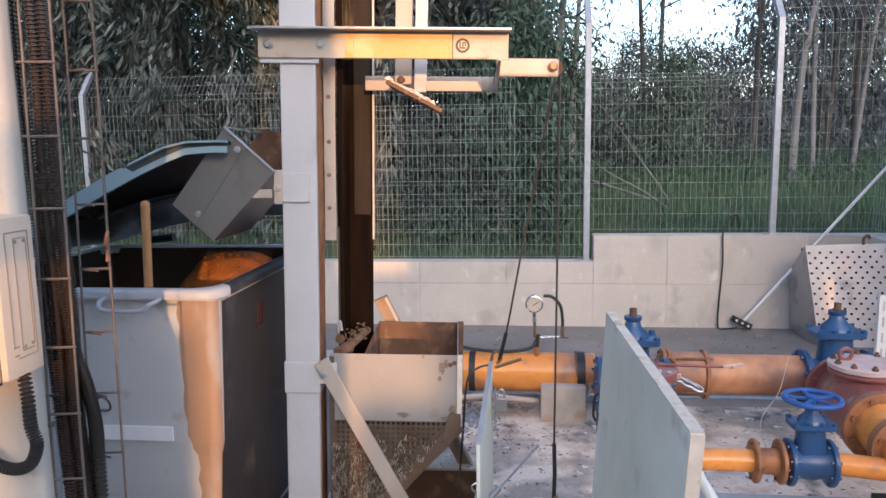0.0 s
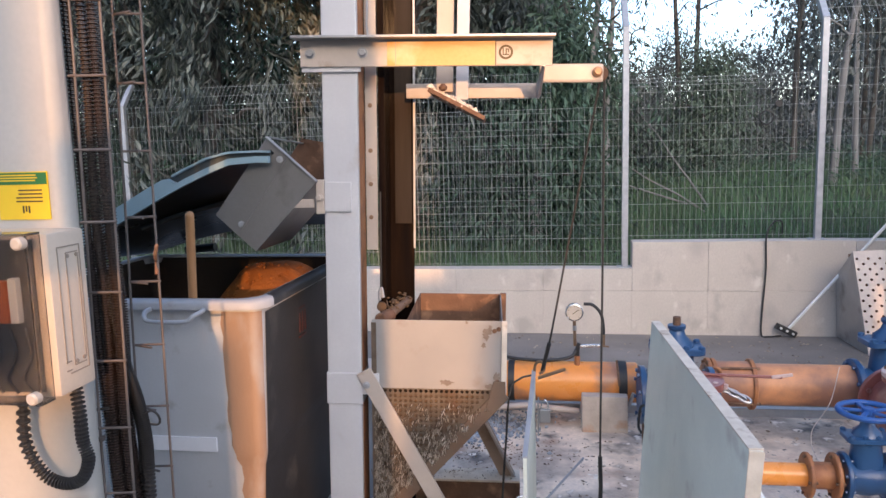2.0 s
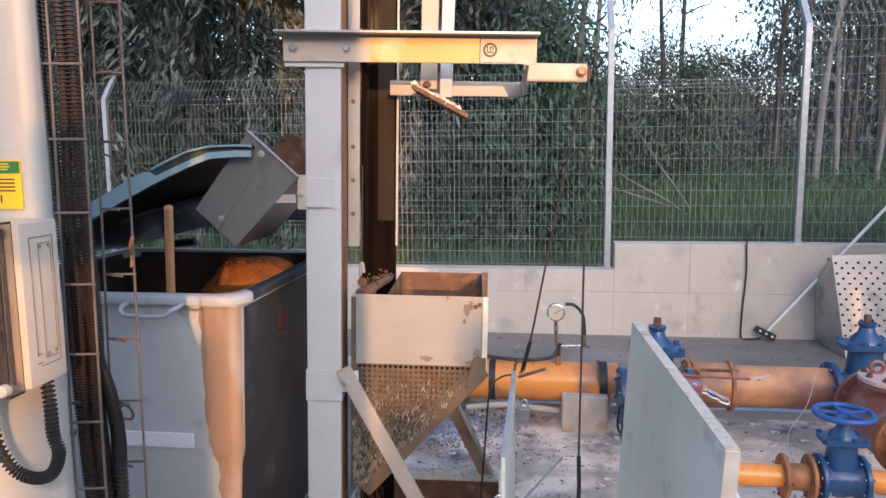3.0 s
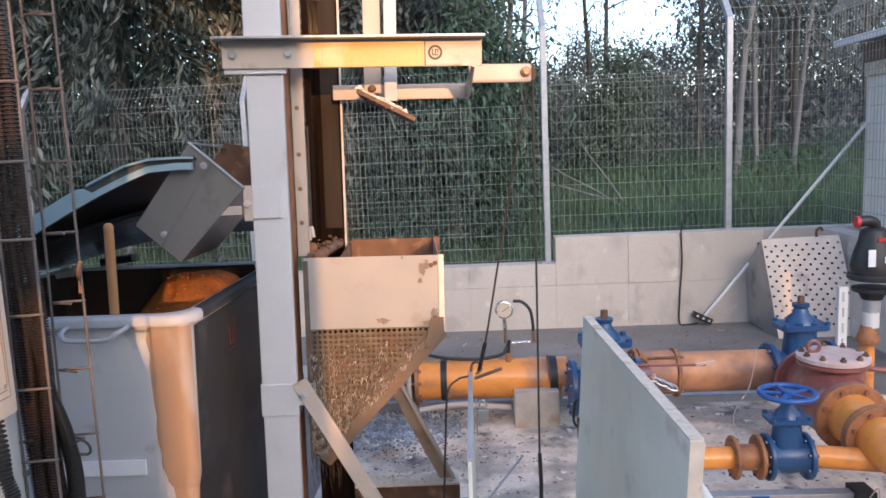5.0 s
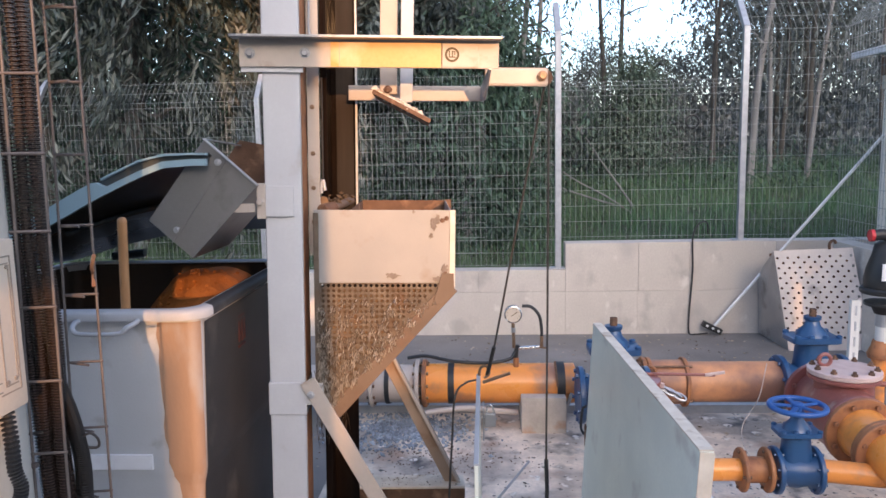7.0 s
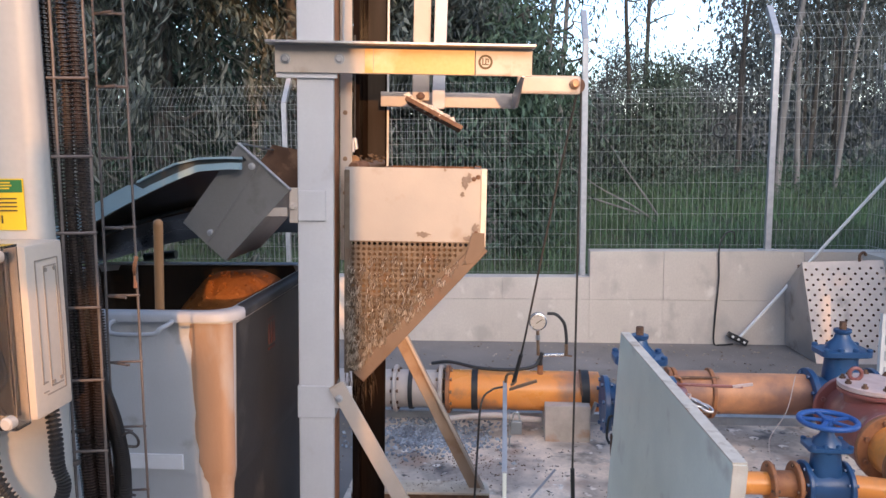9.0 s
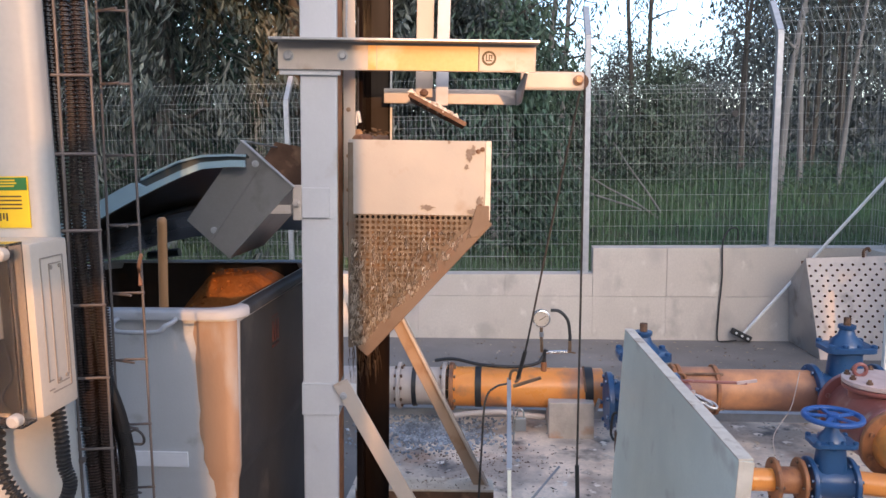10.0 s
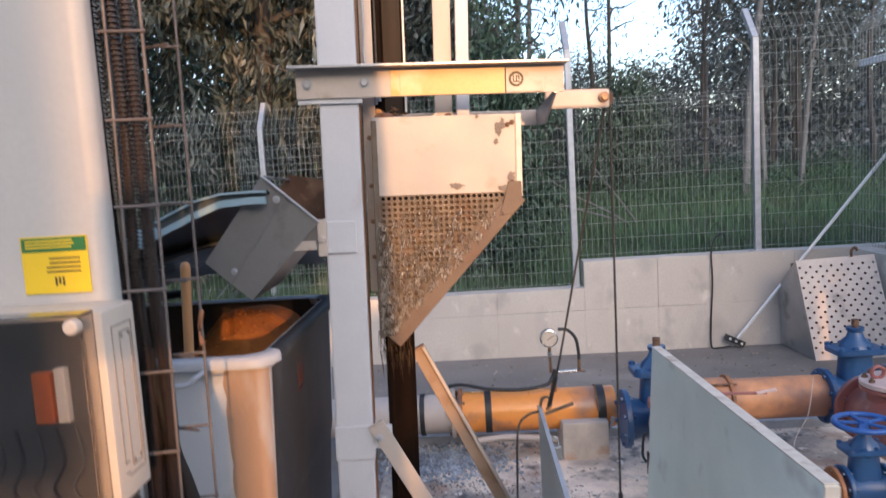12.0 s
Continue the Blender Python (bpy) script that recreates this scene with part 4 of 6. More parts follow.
def build_lid():
    lid = thing("bin_lid", None, "dark teal domed bin lid with a faded blue edge, propped open", "lid")
    xs = (-1.78, -1.315, -1.238, -1.17, -1.111, -1.027, -0.945, -0.848, -0.80)
    crest = (1.345, 1.592, 1.633, 1.665, 1.692, 1.728, 1.746, 1.748, 1.746)
    skirt = (1.285, 1.532, 1.572, 1.606, 1.634, 1.670, 1.700, 1.706, 1.705)
    upper = lambda x: float(np.interp(x, xs, crest))
    lower = lambda x: float(np.interp(x, xs, skirt))

    def at(u, v, lift):
        x = -1.78 + 0.98 * u
        p = Vector((x, 2.614, upper(x) - 0.008)).lerp(Vector((x, 3.47, 1.27 + 0.13 * u)), v)
        dome = 0.045 * (1 - (2 * u - 1) ** 4) * (math.sin(math.pi * v) ** 0.6 if 0 < v < 1 else 0)
        return p + Vector((0, 0, lift + dome + 0.05 * math.sin(math.pi * u) * v))

    n, m = 26, 14
    verts = [tuple(at(i / (n - 1), j / (m - 1), k)) for k in (0, 0.008) for j in range(m) for i in range(n)]
    faces = []
    for k in range(2):
        o = k * n * m
        for j in range(m - 1):
            for i in range(n - 1):
                q = (o + j * n + i, o + j * n + i + 1, o + (j + 1) * n + i + 1, o + (j + 1) * n + i)
                faces.append(q if k else q[::-1])
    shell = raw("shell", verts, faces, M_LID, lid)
    shell.data.polygons.foreach_set("use_smooth", [True] * len(faces))
    line = [-1.78 + 0.98 * k / 60 for k in range(61)]
    grip = lambda x: min(upper(x), lower(x) + 0.022 + (upper(x) - lower(x) - 0.022) * max(0.0, min(1.0, (-1.155 - x) / 0.03)) ** 0.5)
    band = [(x, lower(x)) for x in line] + [(x, grip(x)) for x in reversed(line)]
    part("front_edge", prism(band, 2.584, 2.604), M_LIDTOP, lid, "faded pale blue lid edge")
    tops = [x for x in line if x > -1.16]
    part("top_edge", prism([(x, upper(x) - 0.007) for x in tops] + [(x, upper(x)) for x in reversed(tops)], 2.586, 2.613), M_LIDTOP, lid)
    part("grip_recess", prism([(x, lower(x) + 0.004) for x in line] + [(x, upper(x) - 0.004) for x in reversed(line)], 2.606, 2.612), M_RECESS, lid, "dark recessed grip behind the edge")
    part("inner_rib", tube([at(0.25 + 0.06 * k, 0.45 + 0.02 * k, -0.012) for k in range(9)], 0.012, 8), M_RECESS, lid, smooth=60)
    part("side_edge", tube([at(1.0, k / 9, 0.006) for k in range(10)], 0.005, 8), M_LID, lid, smooth=60)
    part("hinge_pin", rod((-1.6, 3.475, 1.285), (-1.45, 3.475, 1.30), 0.02, 12), M_LID, lid)


def build_chute():
    c = thing("steel_chute", None, "dull stainless chute, open on top, that drops waste into the bin", "chute")
    t, r, b, l = Vector((-0.817, 0, 1.793)), Vector((-0.645, 0, 1.636)), Vector((-0.882, 0, 1.392)), Vector((-1.026, 0, 1.524))
    for y, name in ((2.63, "side_plate"), (2.99, "far_plate")):
        part(name, prism([(v.x, v.z) for v in (t, r, b, l)], y, y + 0.004, bevel=0.001), M_CHUTE if y < 2.8 else M_RUST, c)
    lo, hi = b, r
    part("floor_plate", prism([(lo.x, lo.z), (hi.x, hi.z), (hi.x - 0.003, hi.z + 0.003), (lo.x - 0.003, lo.z + 0.003)], 2.634, 2.990), M_CHUTE, c)
    # folded edges and a pressed crease
    a, d = t.lerp(r, 0.42), l.lerp(b, 0.55)
    part("crease", bar((a.x, 2.629, a.z), (d.x, 2.629, d.z), 0.008, 0.005, None, 0.002), M_CHUTE, c)
    part("folded_lip", bar((t.x, 2.63, t.z), (r.x, 2.63, r.z), 0.005, 0.018, None, 0.001), M_GALV, c)
    part("folded_lip", bar((t.x, 2.63, t.z), (t.x + 0.0, 2.99, t.z - 0.02), 0.012, 0.004, None, 0.001, up=(0, 0, 1)), M_GALV, c)
    part("mouth_plate", prism([(t.x, t.z), (t.x + 0.17, t.z - 0.035), (r.x + 0.06, r.z + 0.02), (r.x, r.z)], 2.985, 2.989), M_RUST, c, "brown stained mouth plate")
    bolt_heads("bolt", [(-0.775, 2.629, 1.715), (-0.93, 2.629, 1.49)], (0, -1, 0), 0.009, c, M_GALV)
    part("support_tab", box(-0.745, -0.66, 2.634, 2.642, 1.545, 1.575, 0.002), M_CREAM, c)


def build_stick():
    s = thing("broomstick", None, "bare wooden broomstick that stands in the bin", "stick")
    part("shaft", tube([(-1.06, 2.46, 0.83), (-1.030, 2.43, 1.20), (-0.990, 2.375, 1.545)], 0.0145, 12), M_WOOD, s, smooth=60)
    part("tip", turned([(0, 0.0145), (0.008, 0.0135), (0.014, 0.008), (0.015, 0.002)], (-0.990, 2.375, 1.543), (-0.988, 2.372, 1.57), 12), M_WOOD, s, smooth=70)


build_bin()
build_lid()
build_chute()
build_stick()


# ---- white wall end with its box, tray and conduits ----
def build_wall_end():
    w = thing("wall_west", None, "white painted wall end of the station building", "wall", kind="structure")
    bm = loft([rounded_ring(-3.4, -0.735, 1.42, 1.475, 0.022, z) for z in (0, 1.2, 2.4, 3.6)])
    part("wall_face", bm, M_WHITE, w, smooth=40)
    st = thing("warning_sticker", None, "yellow warning sticker with a green heading on the white wall", "sticker")
    part("sheet", box(-0.868, -0.762, 1.4165, 1.4188, 1.622, 1.712), M_YELLOW, st)
    part("heading", box(-0.866, -0.7635, 1.4155, 1.4163, 1.688, 1.710), M_GREEN, st, "green heading band")
    rng = random.Random(3)
    for i in range(3):
        part("text_bar", box(-0.86, -0.79 + rng.uniform(0, 0.015), 1.4150, 1.4154, 1.694 + 0.005 * i, 1.6965 + 0.005 * i), M_YELLOW, st)
    for i in range(4):
        part("text_bar", box(-0.83 + 0.01 * rng.random(), -0.775, 1.4155, 1.4162, 1.676 - 0.007 * i, 1.6785 - 0.007 * i), M_INK, st)
    for i in range(3):
        part("symbol_bar", box(-0.818 + 0.006 * i, -0.815 + 0.006 * i, 1.4155, 1.4162, 1.634 + 0.003 * (i == 1), 1.648), M_INK, st)


def build_box():
    e = thing("switch_box", None, "beige plastic switch box with a clear lid, on the white wall", "switch box")
    x0, x1, y0, y1, z0, z1 = -1.03, -0.698, 1.315, 1.416, 1.312, 1.606
    bm = box(x0, x1, y0, y1, z0, z1, 0.006)
    part("body", bm, M_BEIGE, e, smooth=30)
    # moulded outline on the side face
    a, b, c, d = y0 + 0.022, y1 - 0.018, z0 + 0.035, z1 - 0.028
    x = x1 + 0.0006
    def line(p, q):
        part("groove", bar((x, *p), (x, *q), 0.0022, 0.0012, None, 0, up=(1, 0, 0)), M_BEIGELINE, e)
    for p, q in (((a, c + 0.02), (a, d)), ((a, d), (b, d)), ((b, d), (b, c)), ((b, c), (a + 0.008, c)), ((a + 0.022, c + 0.012), (a + 0.022, d - 0.012)), ((b - 0.006, d - 0.015), (b - 0.006, c + 0.02)), ((a + 0.022, d - 0.012), (b - 0.006, d - 0.012)), ((a + 0.022, c + 0.012), (b - 0.006, c + 0.012)),
                 ((a - 0.002, c + 0.006), (a + 0.012, c + 0.006)), ((a - 0.002, c + 0.022), (a + 0.012, c + 0.022))):
        line(p, q)
    bolt_heads("moulded_dot", [(x1, a + 0.026, d - 0.018), (x1, b - 0.010, d - 0.018), (x1, a + 0.028, c + 0.018), (x1, b - 0.012, c + 0.02)], (1, 0, 0), 0.0028, e, M_BEIGELINE, 0.001)
    lidob = part("clear_lid", box(x0, x1 - 0.012, y0 - 0.038, y0 - 0.034, z0 - 0.004, z1 + 0.004, 0.001), M_CLEAR, e, "smoky clear plastic lid")
    lidob.visible_shadow = False
    for q in ((x0, x1 - 0.012, z0 - 0.004, z0), (x0, x1 - 0.012, z1, z1 + 0.004), (x1 - 0.016, x1 - 0.012, z0 + 0.0005, z1 - 0.0005)):
        part("lid_side", box(q[0], q[1], y0 - 0.0335, y0 - 0.001, q[2], q[3]), M_CLEAR, lidob).visible_shadow = False
    for z in (z0 + 0.012, z1 - 0.012):
        part("lid_screw", turned([(0, 0.011), (0.014, 0.011), (0.017, 0.008)], (x1 - 0.020, y0 - 0.036, z), (x1 - 0.020, y0 - 0.06, z), 14), M_BEIGE, e)
    part("mounting_plate", box(x0 + 0.01, x1 - 0.03, y0 - 0.004, y0 - 0.001, z0 + 0.01, z1 - 0.01), M_OLIVE, e)
    part("rocker_switch", box(-0.80, -0.772, y0 - 0.020, y0 - 0.004, 1.45, 1.525, 0.002), M_ORANGE, e, "orange rocker")
    part("breaker", box(-0.768, -0.752, y0 - 0.018, y0 - 0.004, 1.45, 1.53, 0.002), M_PVC, e, "white breaker")
    for k in range(7):
        xx = -0.93 + 0.03 * k
        part("lead", tube(spline([(xx, y0 - 0.008, 1.44), (xx + 0.01, y0 - 0.012, 1.39), (xx - 0.012, y0 - 0.010, 1.35), (xx + 0.004, y0 - 0.006, 1.32)], 14), 0.003, 6), M_BLACK if k % 2 else M_OLIVE, e)


def corrugated(name, pts, r, parent, n=10, mat=None):
    length = sum((Vector(a) - Vector(b)).length for a, b in zip(pts, pts[1:]))
    return part(name, tube(spline(pts, max(24, int(length / 0.0022))), r, n, None, r * 0.42), mat or M_CABLE, parent)


def build_cables():
    rng = random.Random(9)
    for k, (xt, xb, y, r) in enumerate(((-0.750, -0.742, 1.500, 0.0115), (-0.724, -0.730, 1.503, 0.0120), (-0.696, -0.700, 1.499, 0.0120), (-0.738, -0.733, 1.526, 0.0115), (-0.708, -0.708, 1.528, 0.0115))):
        c = thing("conduit", None, "brown-black corrugated conduit in the wire tray", "conduit", "conduits in the tray")
        j = lambda: rng.uniform(-0.005, 0.005)
        corrugated("hose", [(xt, y, 2.7), (xt + j(), y + j(), 2.25), (xt + j(), y, 1.9), (xt + 0.3 * (xb - xt) + j(), y + j(), 1.62), (xt + 0.6 * (xb - xt) + j(), y, 1.40), (xb + j(), y, 1.18), (xb + 0.012, y, 0.9), (xb + 0.02, y, 0.3)], r, c)
        part("coupling", rod((xb + 0.02, y, 0.28), (xb + 0.02, y, 0.34), r + 0.003, 14, None, 0.003), M_BLACK, c)
    for k, (dx, y) in enumerate(((0.0, 1.515), (-0.020, 1.535))):
        c = thing("conduit", None, "dark corrugated conduit that sags out of the tray", "conduit", "conduits in the tray")
        corrugated("hose", [(-0.728 + dx, y, 1.50), (-0.712 + dx, y, 1.40), (-0.699 + dx, y, 1.314), (-0.686 + dx, y, 1.269), (-0.675 + dx, y, 1.223), (-0.666 + dx, y, 1.154), (-0.667 + dx, y, 1.06), (-0.67 + dx, y, 0.8), (-0.68 + dx, y, 0.2)], 0.0125, c, mat=M_BLACK)
        part("coupling", rod((-0.68 + dx, y, 0.20), (-0.681 + dx, y, 0.26), 0.0165, 14, None, 0.003), M_BLACK, c)
    tie = thing("cable_tie", None, "black cable tie with a loose loop", "cable tie")
    part("strap", tube(spline([(-0.672, 1.512, 1.206), (-0.650, 1.515, 1.216), (-0.638, 1.52, 1.202), (-0.643, 1.525, 1.184), (-0.668, 1.52, 1.186)], 24), 0.0028, 6), M_BLACK, tie)
    part("tail", bar((-0.765, 1.475, 1.228), (-0.72, 1.478, 1.232), 0.005, 0.003), M_BLACK, tie)
    h = thing("box_hose", None, "black corrugated hose that loops below the switch box", "hose")
    corrugated("hose", [(-0.712, 1.372, 1.318), (-0.708, 1.372, 1.26), (-0.710, 1.376, 1.205), (-0.703, 1.378, 1.168), (-0.722, 1.378, 1.128), (-0.762, 1.378, 1.118), (-0.802, 1.376, 1.140), (-0.828, 1.372, 1.205), (-0.818, 1.37, 1.315)], 0.0125, h, 12, M_BLACK)


def build_tray():
    """Welded wire basket tray that stands along the wall's edge."""
    t = thing("wire_tray", None, "rusted welded wire cable tray", "cable tray")
    r = 0.0027
    lines = {"a": (-0.7215, 1.468, -0.737), "b": (-0.669, 1.482, -0.682), "c": (-0.718, 1.60, -0.735), "d": (-0.663, 1.612, -0.671)}
    for x, y, xb in lines.values():
        part("long_wire", tube([(xb - 0.009, y, 0.1), (xb, y, 1.18), (x, y, 1.93), (x + 0.006, y, 2.7)], r, 8), M_WIRE, t)
    z, k = 1.902, 0
    def px(line, z):
        x, y, xb = lines[line]
        return Vector((x + (xb - x) * (1.93 - z) / 0.75, y, z))
    for i in range(-6, 13):
        z = 1.889 - 0.139 * i
        p, q = px("a", z), px("b", z)
        part("cross_wire", tube([p + Vector((-0.012, -0.003, 0)), q + Vector((0.006, -0.003, -0.0005))], r, 8), M_WIRE, t)
        z2 = 1.885 - 0.1386 * i
        p, q = px("c", z2), px("d", z2)
        part("cross_wire", tube([px("b", z2) + Vector((0.0, 0.10, 0)), p, q + Vector((0.004, 0, 0))], r, 8), M_WIRE, t)
    part("wire_tie", tube(spline([(-0.668, 1.609, 1.535), (-0.660, 1.60, 1.548), (-0.666, 1.60, 1.525), (-0.672, 1.615, 1.51), (-0.668, 1.605, 1.485)], 30), 0.004, 6), M_FLANGE, t, "rusty twisted wire tie")
    part("clamp_end", box(-0.742, -0.728, 1.46, 1.472, 1.168, 1.178, 0.002), M_WIRE, t)


build_wall_end()
build_box()
build_cables()
build_tray()


# ---- hatches over the pit ----
def build_hatches():
    h = thing("hatch_cover", None, "grey-green painted steel hatch leaf that stands open", "hatch", "pit hatches")
    far_t, near_t = Vector((0.575, 3.366, 0.975)), Vector((0.640, 1.990, 0.979))
    lean = Vector((-0.055, 0, -0.92))
    across = Vector((0.036, 0.0016, 0))
    bm = bmesh.new()
    ring = []
    for p in (far_t, near_t, near_t + lean, far_t + lean):
        ring.append((bm.verts.new(p), bm.verts.new(p + across)))
    for k in range(4):
        a, b = ring[k], ring[(k + 1) % 4]
        bm.faces.new((a[0], b[0], b[1], a[1]))
    bm.faces.new([r[0] for r in ring][::-1])
    bm.faces.new([r[1] for r in ring])
    bmesh.ops.recalc_face_normals(bm, faces=bm.faces[:])
    bmesh.ops.bevel(bm, geom=bm.edges[:], offset=0.002, segments=1, affect="EDGES")
    part("leaf", bm, M_HATCH, h)
    up = Vector((0, 0, 0.0035))
    part("edge_strip", bar(far_t + across / 2 + up, near_t + across / 2 + up, 0.037, 0.005, None, 0.001, up=(0, 0, 1)), M_HATCHEDGE, h, "worn cream top edge")
    front = near_t + Vector((0.018, -0.0035, 0))
    part("edge_strip", bar(front, front + lean, 0.037, 0.005, None, 0.001, up=(0, 1, 0)), M_HATCHEDGE, h, "worn cream end edge")
    part("hinge", rod((0.55, 3.36, 0.52), (0.553, 3.375, 0.42), 0.012, 10), M_RUST, h)
    part("grab_bar", tube(spline([(0.548, 3.375, 0.60), (0.535, 3.39, 0.58), (0.528, 3.39, 0.50), (0.540, 3.375, 0.47)], 16), 0.006, 7), M_BLACK, h)
    g = thing("hatch_cover", None, "thin weathered hatch leaf held open by a rope", "hatch", "pit hatches")
    part("leaf", box(0.070, 0.082, 2.30, 3.19, 0.0, 0.80, 0.002), M_HATCH, g)
    part("edge_strip", box(0.068, 0.084, 2.30, 3.195, 0.801, 0.808, 0.002), M_RIM, g, "pale worn edge")
    part("lock_plate", box(0.092, 0.098, 3.08, 3.16, 0.56, 0.70, 0.002), M_STEEL, g)
    part("hook", tube(spline([(0.078, 3.17, 0.80), (0.085, 3.17, 0.84), (0.11, 3.16, 0.85), (0.12, 3.16, 0.82), (0.10, 3.16, 0.80)], 20), 0.006, 7), M_BRASS, g, "rusty hook")
    part("bolt_bar", rod((0.095, 3.15, 0.785), (0.205, 3.13, 0.83), 0.007, 8), M_BRASS, g)
    p = thing("padlock", None, "small grey padlock on the hatch leaf", "padlock")
    part("lock_body", box(0.100, 0.145, 3.075, 3.095, 0.62, 0.675, 0.004), M_STEEL, p)
    part("shackle", tube(spline([(0.108, 3.085, 0.672), (0.110, 3.085, 0.70), (0.122, 3.085, 0.712), (0.134, 3.085, 0.70), (0.136, 3.085, 0.672)], 18), 0.0035, 7), M_CHROME, p)
    s = thing("stay_rod", None, "thin steel stay rod beside the hatch leaf", "rod")
    part("shaft", rod((0.075, 2.80, 0.36), (0.275, 3.02, 0.50), 0.0045, 10), M_STEEL, s)
    part("collar", rod((0.085, 2.81, 0.367), (0.12, 2.85, 0.393), 0.012, 10), M_STEEL, s)
    y = thing("pump_handle", None, "white plastic tube with a yellow end, behind the hatch leaf", "tube")
    part("shaft", rod((0.655, 2.35, 0.865), (0.775, 2.00, 0.68), 0.015, 14), M_PVC, y)
    part("end_cap", rod((0.772, 2.01, 0.685), (0.80, 1.94, 0.648), 0.018, 14), M_YELLOW, y, "yellow end")


def chain(name, p0, p1, links, parent, r=0.0035, size=0.016):
    p0, p1 = Vector(p0), Vector(p1)
    way = (p1 - p0).normalized()
    for k in range(links):
        c = p0.lerp(p1, (k + 0.5) / links)
        side = way.orthogonal().normalized() if k % 2 else way.cross(way.orthogonal()).normalized()
        loop = [c + way * (size * 1.35 * math.cos(a)) + side * (size * 0.62 * math.sin(a)) for a in np.linspace(0, 2 * math.pi, 15)]
        part(name, tube(loop, r, 6), M_STEEL, parent)


def build_ropes():
    r = thing("wire_rope", None, "dark wire rope that hangs from the arm's pulley", "rope", "wire ropes")
    part("strand", tube(spline([(0.346, 2.905, 2.0), (0.340, 2.905, 1.2), (0.333, 2.90, 0.55), (0.330, 2.90, 0.0)], 40), 0.0042, 7), M_ROPE, r)
    part("sleeve", tube([(0.333, 2.90, 0.56), (0.336, 2.90, 0.44), (0.333, 2.90, 0.33)], 0.008, 8), M_BLACK, r, "black tarred sleeve")
    part("knot", turned([(0, 0.004), (0.01, 0.012), (0.03, 0.010), (0.04, 0.004)], (0.334, 2.90, 0.35), (0.345, 2.90, 0.31), 8), M_BRASS, r)
    g = thing("wire_rope", None, "slanting dark wire rope between pulley and hatch leaf", "rope", "wire ropes")
    part("strand", tube(spline([(0.338, 2.905, 2.0), (0.235, 3.02, 1.45), (0.150, 3.12, 0.98), (0.110, 3.165, 0.80)], 30), 0.0042, 7), M_ROPE, g)
    part("sleeve", tube([(0.142, 3.13, 0.94), (0.112, 3.165, 0.81)], 0.0085, 8), M_BLACK, g, "black sleeve")
    c = thing("hatch_chain", None, "short steel chain and dark cord beside the hatch leaf", "chain")
    part("cord", tube(spline([(0.070, 3.17, 0.79), (0.02, 3.15, 0.78), (-0.02, 3.10, 0.74), (-0.035, 3.05, 0.55), (-0.045, 2.95, 0.36), (-0.05, 2.9, 0.2)], 40), 0.0045, 7), M_ROPE, c)
    chain("link", (0.045, 2.75, 0.43), (-0.005, 2.72, 0.20), 8, c)
    ring = [Vector((0.045, 2.75, 0.44)) + 0.024 * Vector((math.cos(a), 0.2 * math.sin(a), 0.7 * math.sin(a))) for a in np.linspace(0, 2 * math.pi, 20)]
    part("ring", tube(ring, 0.005, 7), M_CHROME, c, "bright shackle ring")
    f = thing("lifting_chain", None, "chain by the pump pit behind the hatch leaf", "chain")
    chain("link", (0.98, 4.0, 0.50), (1.12, 3.95, 0.44), 6, f, 0.007, 0.026)


build_hatches()
build_ropes()


# ---- pipework ----
def pipe(name, p0, p1, r, mat, parent, label=""):
    return part(name, rod(p0, p1, r, 40, None, 0.003), mat, parent, label, smooth=40)


